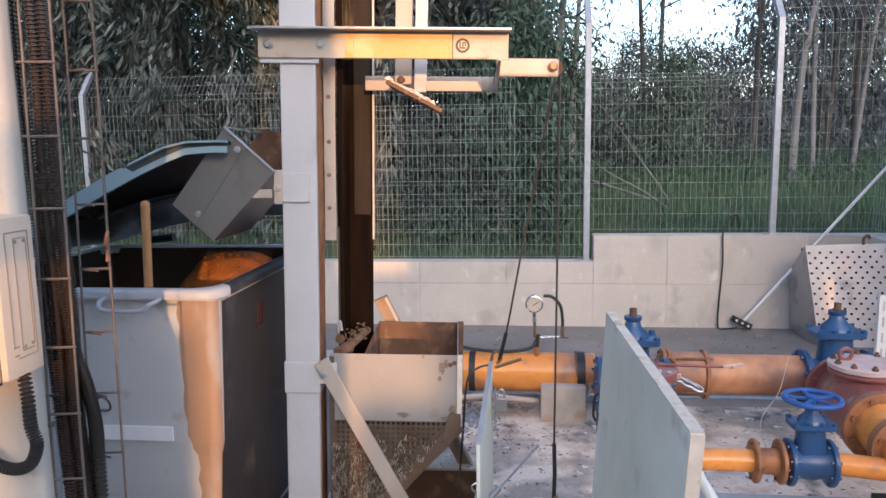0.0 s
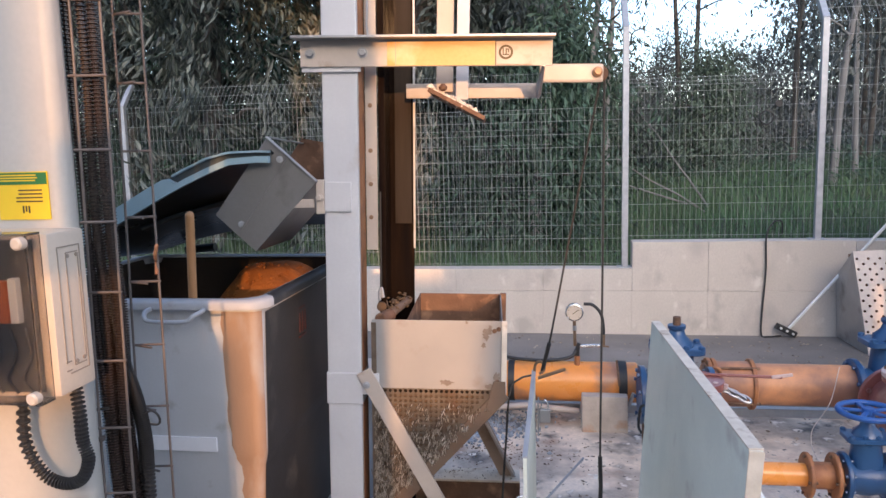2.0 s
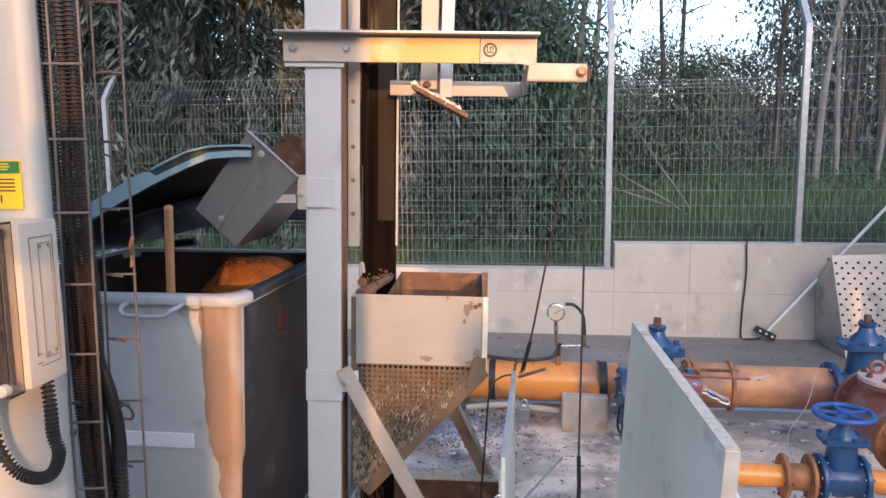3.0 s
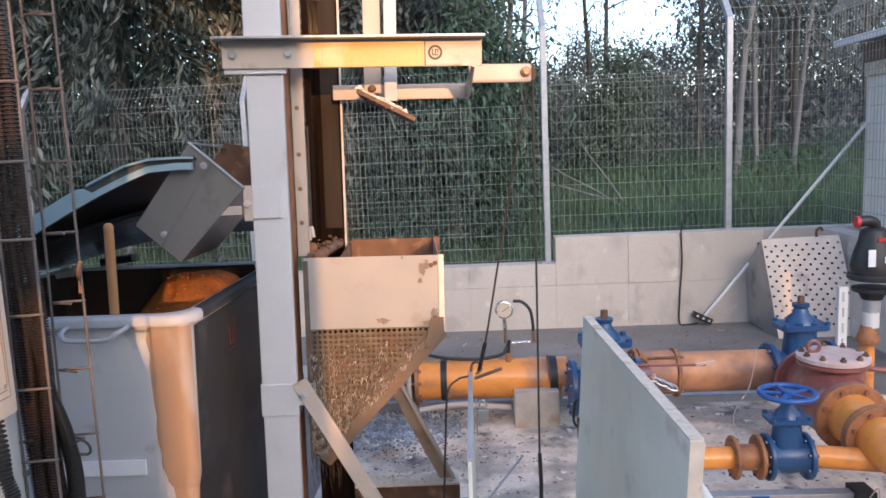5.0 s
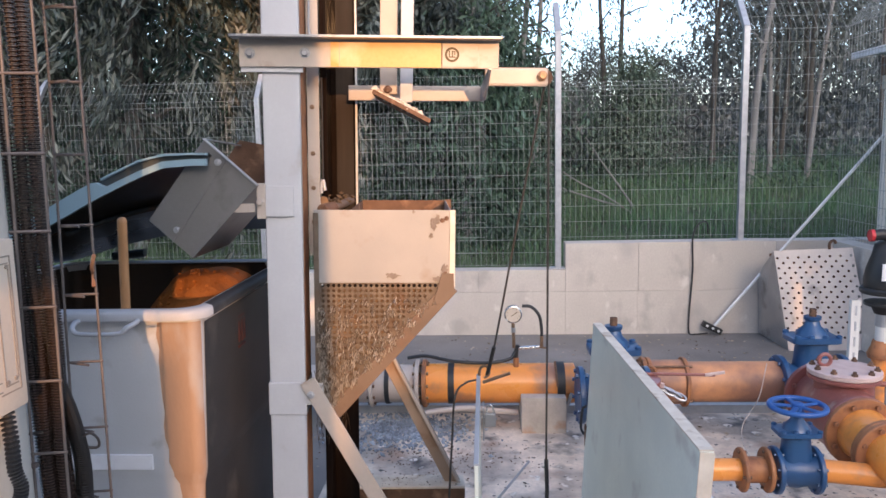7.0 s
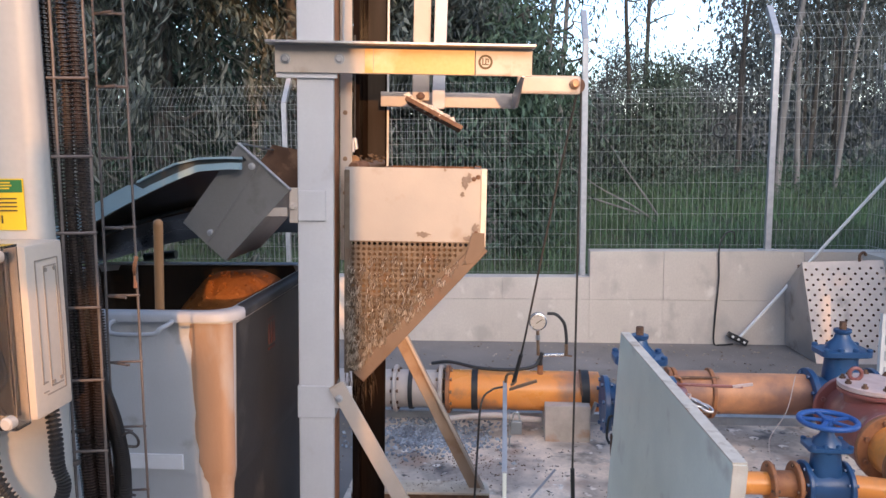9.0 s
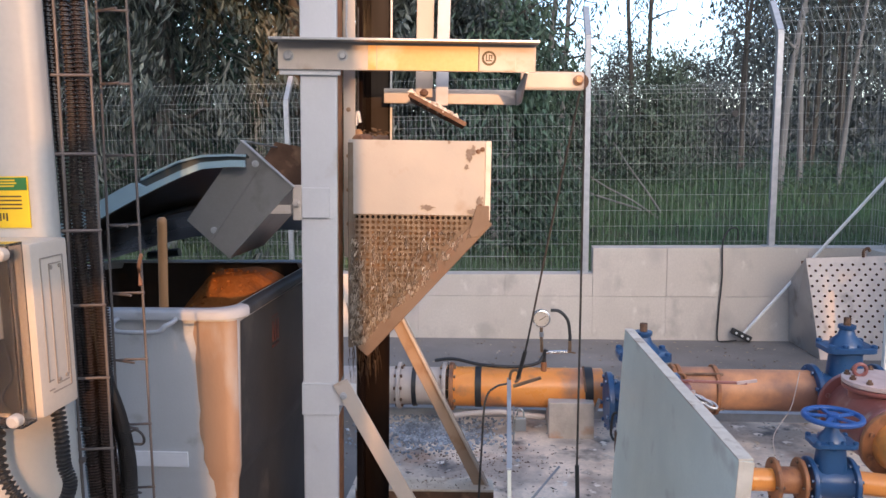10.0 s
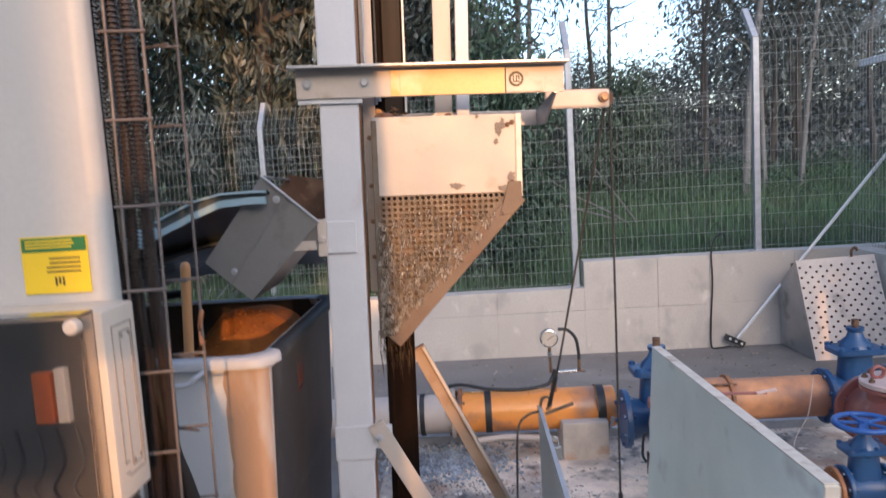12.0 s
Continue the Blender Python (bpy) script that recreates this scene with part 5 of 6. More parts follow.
def build_main_pipe():
    p = thing("main_pipe", None, "orange painted steel pipe with black bands on a concrete block", "pipe")
    y, z, r = 4.75, 0.262, 0.125
    pipe("run", (-0.30, y, z), (0.66, y, z), r, M_PIPE, p)
    pipe("primed_run", (-1.3, y, z), (-0.34, y, z), r - 0.006, M_PRIMER, p, "pale primed pipe end")
    flange("flange", (-0.285, y, z), (1, 0, 0), 0.152, 0.026, M_FLANGE, p, 10, M_BRASS)
    flange("flange", (-0.330, y, z), (1, 0, 0), 0.152, 0.026, M_PRIMER, p, 10, M_BRASS)
    flange("flange", (-0.62, y, z), (1, 0, 0), 0.15, 0.022, M_PRIMER, p, 10, M_RUST)
    for x, w in ((-0.115, 0.040), (-0.52, 0.028)):
        part("band", rod((x - w / 2, y, z), (x + w / 2, y, z), r + 0.004, 40), M_BLACK, p, "black rubber band", smooth=40)
    cl = part("clamp", rod((0.545, y, z), (0.595, y, z), r + 0.010, 36), M_BLACK, p, "dark pipe clamp", smooth=40)
    part("clamp_lever", bar((0.545, y - 0.145, z + 0.02), (0.53, y - 0.10, z + 0.17), 0.012, 0.008), M_RUST, cl)
    part("clamp_bolt", rod((0.60, y - 0.15, z - 0.10), (0.63, y - 0.15, z - 0.02), 0.012, 10), M_STEEL, cl)
    part("thin_line", tube(spline([(-0.27, 4.58, 0.125), (-0.15, 4.59, 0.14), (0.0, 4.60, 0.15), (0.12, 4.62, 0.13), (0.30, 4.66, 0.10)], 30), 0.018, 10), M_PRIMER, p, "pale thin drain line")
    g = thing("pressure_gauge", None, "round yellowed pressure gauge with fittings on the orange pipe", "gauge")
    gx, gz = 0.290, 0.715
    part("socket", rod((gx + 0.005, y - 0.03, z + r - 0.02), (gx + 0.005, y - 0.03, z + r + 0.05), 0.018, 12), M_FLANGE, g)
    part("elbow_fitting", tube(spline([(gx + 0.005, y - 0.03, z + r + 0.04), (gx + 0.008, y - 0.03, z + r + 0.10), (gx + 0.02, y - 0.03, z + r + 0.13)], 12), 0.014, 10), M_BLACK, g)
    part("tee_pipe", rod((gx + 0.02, y - 0.03, 0.500), (gx + 0.15, y - 0.03, 0.505), 0.011, 12), M_CHROME, g, "bright cross fitting")
    part("valve_lever", bar((gx + 0.15, y - 0.04, 0.505), (gx + 0.20, y - 0.04, 0.50), 0.010, 0.006), M_BRASS, g)
    part("riser", rod((gx - 0.008, y - 0.03, 0.50), (gx - 0.012, y - 0.03, gz - 0.05), 0.010, 12), M_BRASS, g, "copper-brown riser")
    part("riser_nut", rod((gx - 0.010, y - 0.03, 0.60), (gx - 0.011, y - 0.03, 0.63), 0.016, 6), M_STEEL, g)
    dial = part("case", turned([(0, 0.050), (0.006, 0.056), (0.030, 0.056), (0.034, 0.050)], (gx - 0.012, y - 0.010, gz), (gx - 0.012, y - 0.044, gz), 32), M_CHROME, g, "steel gauge case", smooth=40)
    part("dial_face", rod((gx - 0.012, y - 0.0445, gz), (gx - 0.012, y - 0.0455, gz), 0.047, 28), M_BEIGE, dial, "yellowed dial")
    part("needle", bar((gx - 0.024, y - 0.0465, gz - 0.010), (gx + 0.016, y - 0.0465, gz + 0.018), 0.004, 0.001), M_INK, dial)
    for k in range(9):
        a = radians(-45 + 270 * k / 8)
        c, s = math.cos(a), math.sin(a)
        part("scale_bar", bar((gx - 0.012 + 0.036 * c, y - 0.0463, gz + 0.036 * s), (gx - 0.012 + 0.043 * c, y - 0.0463, gz + 0.043 * s), 0.002, 0.0006), M_INK, dial)
    part("hose", tube(spline([(gx + 0.045, y - 0.03, gz + 0.052), (gx + 0.10, y - 0.03, gz + 0.045), (gx + 0.15, y - 0.03, gz - 0.01), (gx + 0.165, y - 0.03, gz - 0.10), (gx + 0.165, y - 0.03, gz - 0.15)], 36), 0.010, 9), M_BLACK, g, "black gauge hose", smooth=60)
    part("hose_end", rod((gx + 0.165, y - 0.03, 0.50), (gx + 0.165, y - 0.03, gz - 0.14), 0.011, 10), M_BRASS, g)
    part("long_hose", tube(spline([(gx - 0.0, y - 0.03, 0.475), (gx - 0.04, y - 0.06, 0.435), (gx - 0.18, y - 0.08, 0.418), (gx - 0.38, y - 0.08, 0.428), (gx - 0.56, y - 0.04, 0.452), (gx - 0.68, y, 0.43)], 50), 0.011, 9), M_BLACK, g, "black hose along the pipe", smooth=60)
    b = thing("concrete_block", None, "square stained concrete block under the orange pipe", "block")
    part("block_body", box(0.318, 0.592, 4.55, 4.86, 0.0, 0.232, 0.008), M_BLOCK, b)
    ch = thing("steel_channel", None, "galvanised channel on the ground along the pipes", "channel", "channels on the ground")
    part("web", box(-0.75, 2.3, 4.90, 4.98, 0.004, 0.012), M_GALV, ch)
    part("flange_side", box(-0.75, 2.3, 4.90, 4.906, 0.012, 0.055), M_GALV, ch)
    part("flange_top", box(-0.75, 2.3, 4.898, 4.95, 0.055, 0.061), M_GALV, ch)
    ch = thing("steel_channel", None, "galvanised channel on the ground beside the gate valve", "channel", "channels on the ground")
    part("web", box(0.80, 1.83, 3.50, 3.56, 0.010, 0.062, 0.003), M_GALV, ch)
    part("end_stub", box(1.831, 1.92, 3.47, 3.59, 0.010, 0.075, 0.004), M_BLACK, ch)
    part("paint_patch", box(1.36, 1.44, 3.494, 3.4985, 0.012, 0.060), M_WHEEL, ch, "blue paint splash")


def gate_valve(name, m, r, height, parent_label, wheel=False, stem=True, span=2.25):
    """A flanged gate valve whose bore runs along its own x; z = 0 is the bore's axis."""
    v = thing(name, m, parent_label, "valve", "blue gate valves")
    L = r * span
    flange("flange", (-L / 2, 0, 0), (1, 0, 0), r * 1.0, r * 0.20, M_BLUE, v, 8, M_BLUE)
    flange("flange", (L / 2, 0, 0), (1, 0, 0), r * 1.0, r * 0.20, M_BLUE, v, 8, M_BLUE)
    part("barrel", turned([(0, r * 0.86), (L * 0.2, r * 0.66), (L * 0.5, r * 0.74), (L * 0.8, r * 0.66), (L, r * 0.86)], (-L / 2, 0, 0), (L / 2, 0, 0), 32), M_BLUE, v, smooth=50)
    lev = [(-0.3 * r, 0.50, 0.42), (0.4 * r, 0.62, 0.50), (0.8 * r, 0.60, 0.46), (height * 0.50, 0.56, 0.42), (height * 0.56, 0.60, 0.46)]
    part("neck", loft([rounded_ring(-r * a, r * a, -r * b, r * b, r * 0.38, z) for z, a, b in lev]), M_BLUE, v, smooth=40)
    zb = height * 0.56
    bon = part("bonnet_flange", loft([rounded_ring(-r * a, r * a, -r * b, r * b, r * 0.25, z) for z, a, b in ((zb, 0.84, 0.60), (zb + 0.004, 0.88, 0.64), (zb + r * 0.20, 0.88, 0.64), (zb + r * 0.22, 0.84, 0.60))]), M_BLUE, v, smooth=40)
    for sx in (-0.74, -0.25, 0.25, 0.74):
        for sy in (-0.50, 0.50):
            part("bonnet_bolt", turned([(0, r * 0.11), (r * 0.10, r * 0.11), (r * 0.13, r * 0.05)], (r * sx, r * sy, zb + r * 0.2), (r * sx, r * sy, zb + r * 0.4), 10), M_BLUE, bon)
    zt = zb + r * 0.22
    part("bonnet", turned([(0, r * 0.56), (height * 0.06, r * 0.50), (height * 0.13, r * 0.30), (height * 0.20, r * 0.24), (height * 0.22, r * 0.30), (height * 0.26, r * 0.30)], (0, 0, zt), (0, 0, height), 24), M_BLUE, v, smooth=50)
    part("stem", rod((0, 0, zt + height * 0.2), (0, 0, height), r * 0.13, 8), M_RUST if not wheel else M_STEEL, v, "bare square stem")
    if wheel:
        wz, wr = height - 0.006, 0.115
        w = part("handwheel", tube([(wr * math.cos(a), wr * math.sin(a), wz) for a in np.linspace(0, 2 * math.pi, 41)], 0.0125, 10), M_WHEEL, v, "bright blue handwheel", smooth=60)
        part("hub", rod((0, 0, wz - 0.022), (0, 0, wz + 0.016), 0.026, 16, None, 0.003), M_WHEEL, w)
        for k in range(5):
            a = 2 * math.pi * k / 5 + 0.35
            part("spoke", bar((0.02 * math.cos(a), 0.02 * math.sin(a), wz), (wr * math.cos(a), wr * math.sin(a), wz), 0.020, 0.012, None, 0.004, up=(0, 0, 1)), M_WHEEL, w)
    return v


def build_valves():
    gate_valve("gate_valve", pose(2.025, 4.55, 0.332, 0, 0, 2), 0.160, 0.44, "tall blue gate valve on the orange main")
    gate_valve("gate_valve", pose(0.835, 4.35, 0.32, 0, 0, 0), 0.165, 0.455, "blue gate valve half hidden by the hatch leaf")
    gate_valve("gate_valve", pose(1.477, 3.41, 0.293), 0.106, 0.300, "small blue gate valve with a handwheel", wheel=True, span=1.62)
    p = thing("delivery_pipe", None, "orange pipe with a bolted coupling, rust streaked", "pipe")
    y, z, r = 4.55, 0.332, 0.120
    pipe("run", (1.02, y, z), (1.85, y, z), r, M_PIPE2, p)
    for x in (1.075, 1.285):
        part("coupling_ring", rod((x - 0.012, y, z), (x + 0.012, y, z), r + 0.028, 36, None, 0.004), M_FLANGE, p, smooth=40)
    part("coupling_sleeve", rod((1.085, y, z), (1.275, y, z), r + 0.012, 36), M_PIPE2, p, smooth=40)
    for k in range(4):
        a = radians(35 + 90 * k)
        part("tie_bolt", rod((1.045, y + (r + 0.022) * math.cos(a), z + (r + 0.022) * math.sin(a)), (1.315, y + (r + 0.022) * math.cos(a), z + (r + 0.022) * math.sin(a)), 0.008, 8), M_RUST, p)
    flange("flange", (1.045, y, z), (1, 0, 0), 0.150, 0.024, M_FLANGE, p, 8, M_RUST)
    lug = [Vector((1.055, y - 0.13, z + 0.10)) + 0.035 * Vector((math.cos(a), 0, math.sin(a))) for a in np.linspace(0, 2 * math.pi, 20)]
    part("lifting_eye", tube(lug, 0.010, 8), M_FLANGE, p)
    c = thing("check_valve", None, "red-brown check valve half hidden behind the hatch leaf", "valve", "check valves")
    part("valve_body", turned([(0, 0.10), (0.06, 0.13), (0.20, 0.15), (0.34, 0.12), (0.40, 0.10)], (0.86, 4.20, 0.36), (0.86, 3.80, 0.36), 24), M_RED, c, smooth=50)
    part("cover", rod((0.86, 4.0, 0.49), (0.86, 4.0, 0.53), 0.16, 28, None, 0.004), M_RED, c, smooth=40)
    part("weight_lever", rod((0.93, 4.06, 0.535), (1.30, 4.00, 0.545), 0.008, 10), M_RED, c, "dusty lever arm")
    part("lever_fork", bar((1.25, 4.0, 0.545), (1.35, 4.0, 0.56), 0.016, 0.012, None, 0.003), M_BONNET, c)
    for k in range(3):
        bx = 0.91 + 0.05 * k
        part("cover_stud", rod((bx, 3.93, 0.50), (bx + 0.004, 3.93, 0.545 - 0.01 * k), 0.012, 6), M_BONNET, c)


def build_big_check_valve():
    c = thing("check_valve", None, "large red-brown check valve with a dusty bolted bonnet", "valve", "check valves")
    x, z = 1.890, 0.365
    prof = [(0, 0.14), (0.03, 0.14), (0.07, 0.145), (0.20, 0.170), (0.34, 0.170), (0.47, 0.15), (0.50, 0.15)]
    part("valve_body", turned(prof, (x + 0.04, 4.20, z), (x, 3.70, z), 40), M_RED, c, smooth=50)
    flange("flange", (x + 0.04, 4.215, z), (0, 1, 0), 0.185, 0.028, M_RED, c, 8, M_RED)
    flange("flange", (x - 0.003, 3.685, z), (0, 1, 0), 0.172, 0.028, M_RED, c, 8, M_BRASS)
    bx, by = x + 0.045, 3.96
    part("bonnet_neck", turned([(0, 0.145), (0.10, 0.14), (0.145, 0.15)], (bx, by, 0.41), (bx, by, 0.555), 36), M_RED, c, smooth=50)
    part("bonnet_lower", rod((bx, by, 0.540), (bx, by, 0.562), 0.172, 40, None, 0.004), M_RED, c, smooth=40)
    top = part("bonnet", turned([(0, 0.170), (0.004, 0.174), (0.024, 0.174), (0.028, 0.168), (0.034, 0.11)], (bx, by, 0.565), (bx, by, 0.60), 40), M_BONNET, c, "dusty pink-brown bonnet", smooth=35)
    for k in range(10):
        a = 2 * math.pi * (k + 0.3) / 10
        part("bonnet_bolt", turned([(0, 0.017), (0.012, 0.017), (0.014, 0.010), (0.024, 0.010)], (bx + 0.147 * math.cos(a), by + 0.147 * math.sin(a), 0.592), (bx + 0.147 * math.cos(a), by + 0.147 * math.sin(a), 0.616), 6), M_RUST, top)
    eye = [Vector((bx - 0.09, by + 0.02, 0.630)) + 0.030 * Vector((math.cos(a), 0, math.sin(a))) for a in np.linspace(0, 2 * math.pi, 20)]
    part("lifting_eye", tube(eye, 0.010, 8), M_RED, c)
    part("side_stub", rod((bx + 0.14, by - 0.02, 0.52), (bx + 0.27, by - 0.05, 0.51), 0.014, 10), M_RED, c)
    part("stub_nut", rod((bx + 0.265, by - 0.05, 0.51), (bx + 0.30, by - 0.06, 0.505), 0.028, 8), M_BLACK, c)
    e = thing("elbow_pipe", None, "orange flanged pipe elbow that turns down into the ground", "pipe")
    flange("flange", (x - 0.004, 3.655, z), (0, 1, 0), 0.172, 0.028, M_FLANGE, e, 8, M_FLANGE)
    part("reducer", turned([(0, 0.125), (0.05, 0.118), (0.22, 0.110)], (x - 0.004, 3.645, z), (x - 0.012, 3.43, z), 36), M_PIPE, e, smooth=50)
    flange("flange", (x - 0.012, 3.43, z), (0, 1, 0), 0.150, 0.026, M_FLANGE, e, 8, M_FLANGE)
    flange("flange", (x - 0.013, 3.402, z), (0, 1, 0), 0.150, 0.026, M_FLANGE, e, 8, M_FLANGE)
    part("bend", tube(spline([(x - 0.013, 3.40, z), (x - 0.01, 3.30, z), (x + 0.03, 3.20, z - 0.03), (x + 0.10, 3.13, z - 0.10), (x + 0.14, 3.10, z - 0.20), (x + 0.15, 3.09, -0.02)], 30), 0.108, 28), M_PIPE, e, smooth=60)
    s = thing("bypass_pipe", None, "small orange bypass pipe with rusty couplings", "pipe")
    yy, zz, r = 3.41, 0.293, 0.050
    pipe("run", (0.72, yy, zz), (1.392, yy, zz), r, M_PIPE, s)
    pipe("run", (1.562, yy, zz), (1.98, yy - 0.10, zz), r, M_PIPE, s)
    flange("flange", (1.243, yy, zz), (1, 0, 0), 0.098, 0.018, M_FLANGE, s, 4, M_RUST)
    flange("flange", (1.352, yy, zz), (1, 0, 0), 0.100, 0.018, M_FLANGE, s, 4, M_RUST)
    pipe("sleeve", (1.25, yy, zz), (1.345, yy, zz), r + 0.008, M_FLANGE, s)
    w = thing("loose_wire", None, "thin pale wire that curls over the pipes", "wire", "loose wires")
    part("strand", tube(spline([(1.70, 4.36, 0.50), (1.62, 4.25, 0.33), (1.50, 4.15, 0.20), (1.50, 4.0, 0.09), (1.60, 3.75, 0.03), (1.75, 3.4, 0.015)], 50), 0.0022, 6), M_PRIMER, w)
    w = thing("loose_wire", None, "thin pale wire that lies on the slab", "wire", "loose wires")
    part("strand", tube(spline([(1.55, 3.38, 0.02), (1.66, 3.30, 0.03), (1.78, 3.32, 0.10), (1.83, 3.3, 0.18), (1.80, 3.25, 0.02)], 40), 0.0026, 6), M_PRIMER, w)


def build_air_valve():
    a = thing("air_valve", None, "black plastic air valve with a red port and white label patches", "valve")
    x, y = 2.63, 4.92
    part("valve_body", turned([(0, 0.12), (0.02, 0.145), (0.05, 0.150), (0.10, 0.152), (0.18, 0.135), (0.26, 0.105), (0.33, 0.09), (0.35, 0.06)], (x, y, 0.81), (x, y, 1.16), 32), M_BLACK, a, smooth=50)
    part("clamp_ring", rod((x, y, 0.815), (x, y, 0.855), 0.172, 32, None, 0.01), M_BLACK, a, smooth=40)
    part("lower_ring", rod((x, y, 0.735), (x, y, 0.76), 0.14, 32, None, 0.006), M_BLACK, a, smooth=40)
    part("throat", turned([(0, 0.07), (0.06, 0.10)], (x, y, 0.68), (x, y, 0.75), 24), M_BLACK, a, smooth=50)
    part("threaded_nipple", rod((x, y, 0.595), (x, y, 0.69), 0.060, 24, None, 0.004), M_GALV, a, "grey threaded nipple", smooth=40)
    part("clear_neck", rod((x, y, 0.49), (x, y, 0.60), 0.055, 24), M_PVC, a, "milky plastic neck", smooth=40)
    part("outlet", tube(spline([(x, y, 1.14), (x, y - 0.01, 1.18), (x - 0.05, y - 0.02, 1.205), (x - 0.12, y - 0.02, 1.20)], 16), 0.036, 14), M_BLACK, a, smooth=60)
    part("red_port", rod((x - 0.12, y - 0.02, 1.20), (x - 0.145, y - 0.02, 1.20), 0.039, 16), M_REDCAP, a, "red outlet port")
    for dx, z0, z1, w in ((-0.085, 0.92, 1.03, 0.05), (0.05, 0.94, 0.98, 0.09), (0.02, 1.075, 1.10, 0.09)):
        part("label_patch", box(x + dx - w / 2, x + dx + w / 2, y - 0.150 if z1 < 1.05 else y - 0.113, y - 0.143 if z1 < 1.05 else y - 0.106, z0, z1), M_PAPER if z1 < 1.05 else M_REDCAP, a)
    part("base_fitting", turned([(0, 0.075), (0.03, 0.085), (0.08, 0.06), (0.12, 0.05)], (x - 0.02, y, 0.38), (x - 0.02, y, 0.50), 20), M_FLANGE, a, "rusty base fitting", smooth=50)
    part("riser", rod((x - 0.02, y, 0.0), (x - 0.02, y, 0.39), 0.05, 20), M_PIPE, a)
    a.matrix_basis = Matrix.Translation((x, y, 0)) @ Matrix.Diagonal((0.87, 0.87, 0.963, 1)) @ Matrix.Translation((-x, -y, 0))
    w = thing("slotted_strut", None, "white slotted steel strut that stands upright", "strut")
    part("web", box(2.392, 2.448, 4.852, 4.858, 0.0, 0.755, 0.001), M_PVC, w)
    for xx in (2.392, 2.444):
        part("side_flange", box(xx, xx + 0.004, 4.8585, 4.885, 0.0, 0.755), M_PVC, w)
    for k in range(7):
        part("slot", box(2.414, 2.426, 4.849, 4.8515, 0.06 + 0.10 * k, 0.12 + 0.10 * k), M_GALV, w)


def build_perforated_box():
    p = thing("perforated_plate", None, "folded stainless plate full of holes that leans by the wall", "plate")
    bl, br, tl, tr = Vector((2.655, 6.40, 0.0)), Vector((3.34, 6.40, 0.0)), Vector((2.525, 6.47, 0.842)), Vector((3.165, 6.47, 0.862))
    cells, nx, nz, size = [], 15, 20, 1.0
    for j in range(nz):
        for i in range(nx):
            cells.append((i, j, (i + j) % 2 == 0 and 0 < j < nz - 1))
    v, f = holed_sheet(cells, 1.0, 0.27, 0.1)
    out = []
    for x, y, z in v:
        u, w = (x + 0.5) / nx, (z + 0.5) / nz
        q = bl.lerp(br, u).lerp(tl.lerp(tr, u), w)
        out.append(tuple(q + Vector((0, y * 0.03, 0))))
    raw("holed_sheet", out, f, M_PLATE, p)
    bm = bmesh.new()
    a = [bl, tl, Vector((2.575, 6.95, 0.55)), Vector((2.60, 6.95, 0.02))]
    lo, hi = [bm.verts.new(q) for q in a], [bm.verts.new(q + Vector((0.004, 0.002, 0))) for q in a]
    bm.faces.new(lo)
    bm.faces.new(hi[::-1])
    for k in range(4):
        bm.faces.new((lo[k], lo[(k + 1) % 4], hi[(k + 1) % 4], hi[k]))
    part("folded_side", bm, M_STEEL, p, "plain folded side")
    part("back_sheet", prism([(2.66, 0.0), (3.35, 0.0), (3.18, 0.83), (2.54, 0.80)], 6.60, 6.605), M_RUST, p)
    part("hook", tube(spline([(2.98, 6.47, 0.85), (2.98, 6.47, 0.90), (3.01, 6.47, 0.925), (3.03, 6.47, 0.90)], 16), 0.012, 8), M_RUST, p)
    b = thing("wall_brush", None, "long white pole with a dark scrubbing brush, leaning on the wall", "brush")
    part("pole", rod((2.20, 6.93, 0.09), (3.53, 6.78, 1.79), 0.014, 12), M_PVC, b)
    part("brush_head", bar((2.09, 6.93, 0.115), (2.26, 6.93, 0.03), 0.055, 0.05, None, 0.008), M_BLACK, b)
    for k in range(3):
        q = Vector((2.09, 6.90, 0.115)).lerp(Vector((2.26, 6.90, 0.03)), 0.2 + 0.3 * k)
        part("bristle_row", rod(q, q + Vector((0, -0.012, 0)), 0.011, 8), M_PVC, b)
    c = thing("wall_cable", None, "thin black cable that hangs over the concrete wall", "cable")
    part("strand", tube(spline([(2.16, 7.08, 0.92), (2.14, 7.05, 1.03), (2.06, 7.02, 1.02), (2.00, 6.985, 0.90), (2.005, 6.985, 0.6), (1.985, 6.985, 0.25), (1.98, 6.97, 0.02), (2.03, 6.93, 0.012), (2.14, 6.94, 0.02)], 70), 0.0075, 7), M_BLACK, c, smooth=60)
    f = thing("fence_ring", None, "black cable ring hung on the wire fence", "ring")
    ring = [Vector((1.99, 7.06, 1.945)) + 0.058 * Vector((math.cos(a), 0, math.sin(a))) for a in np.linspace(0, 2 * math.pi, 24)]
    part("loop", tube(ring, 0.007, 7), M_BLACK, f)
    part("tag", rod((2.085, 7.06, 2.06), (2.085, 7.045, 2.06), 0.03, 12), M_BLACK, f)


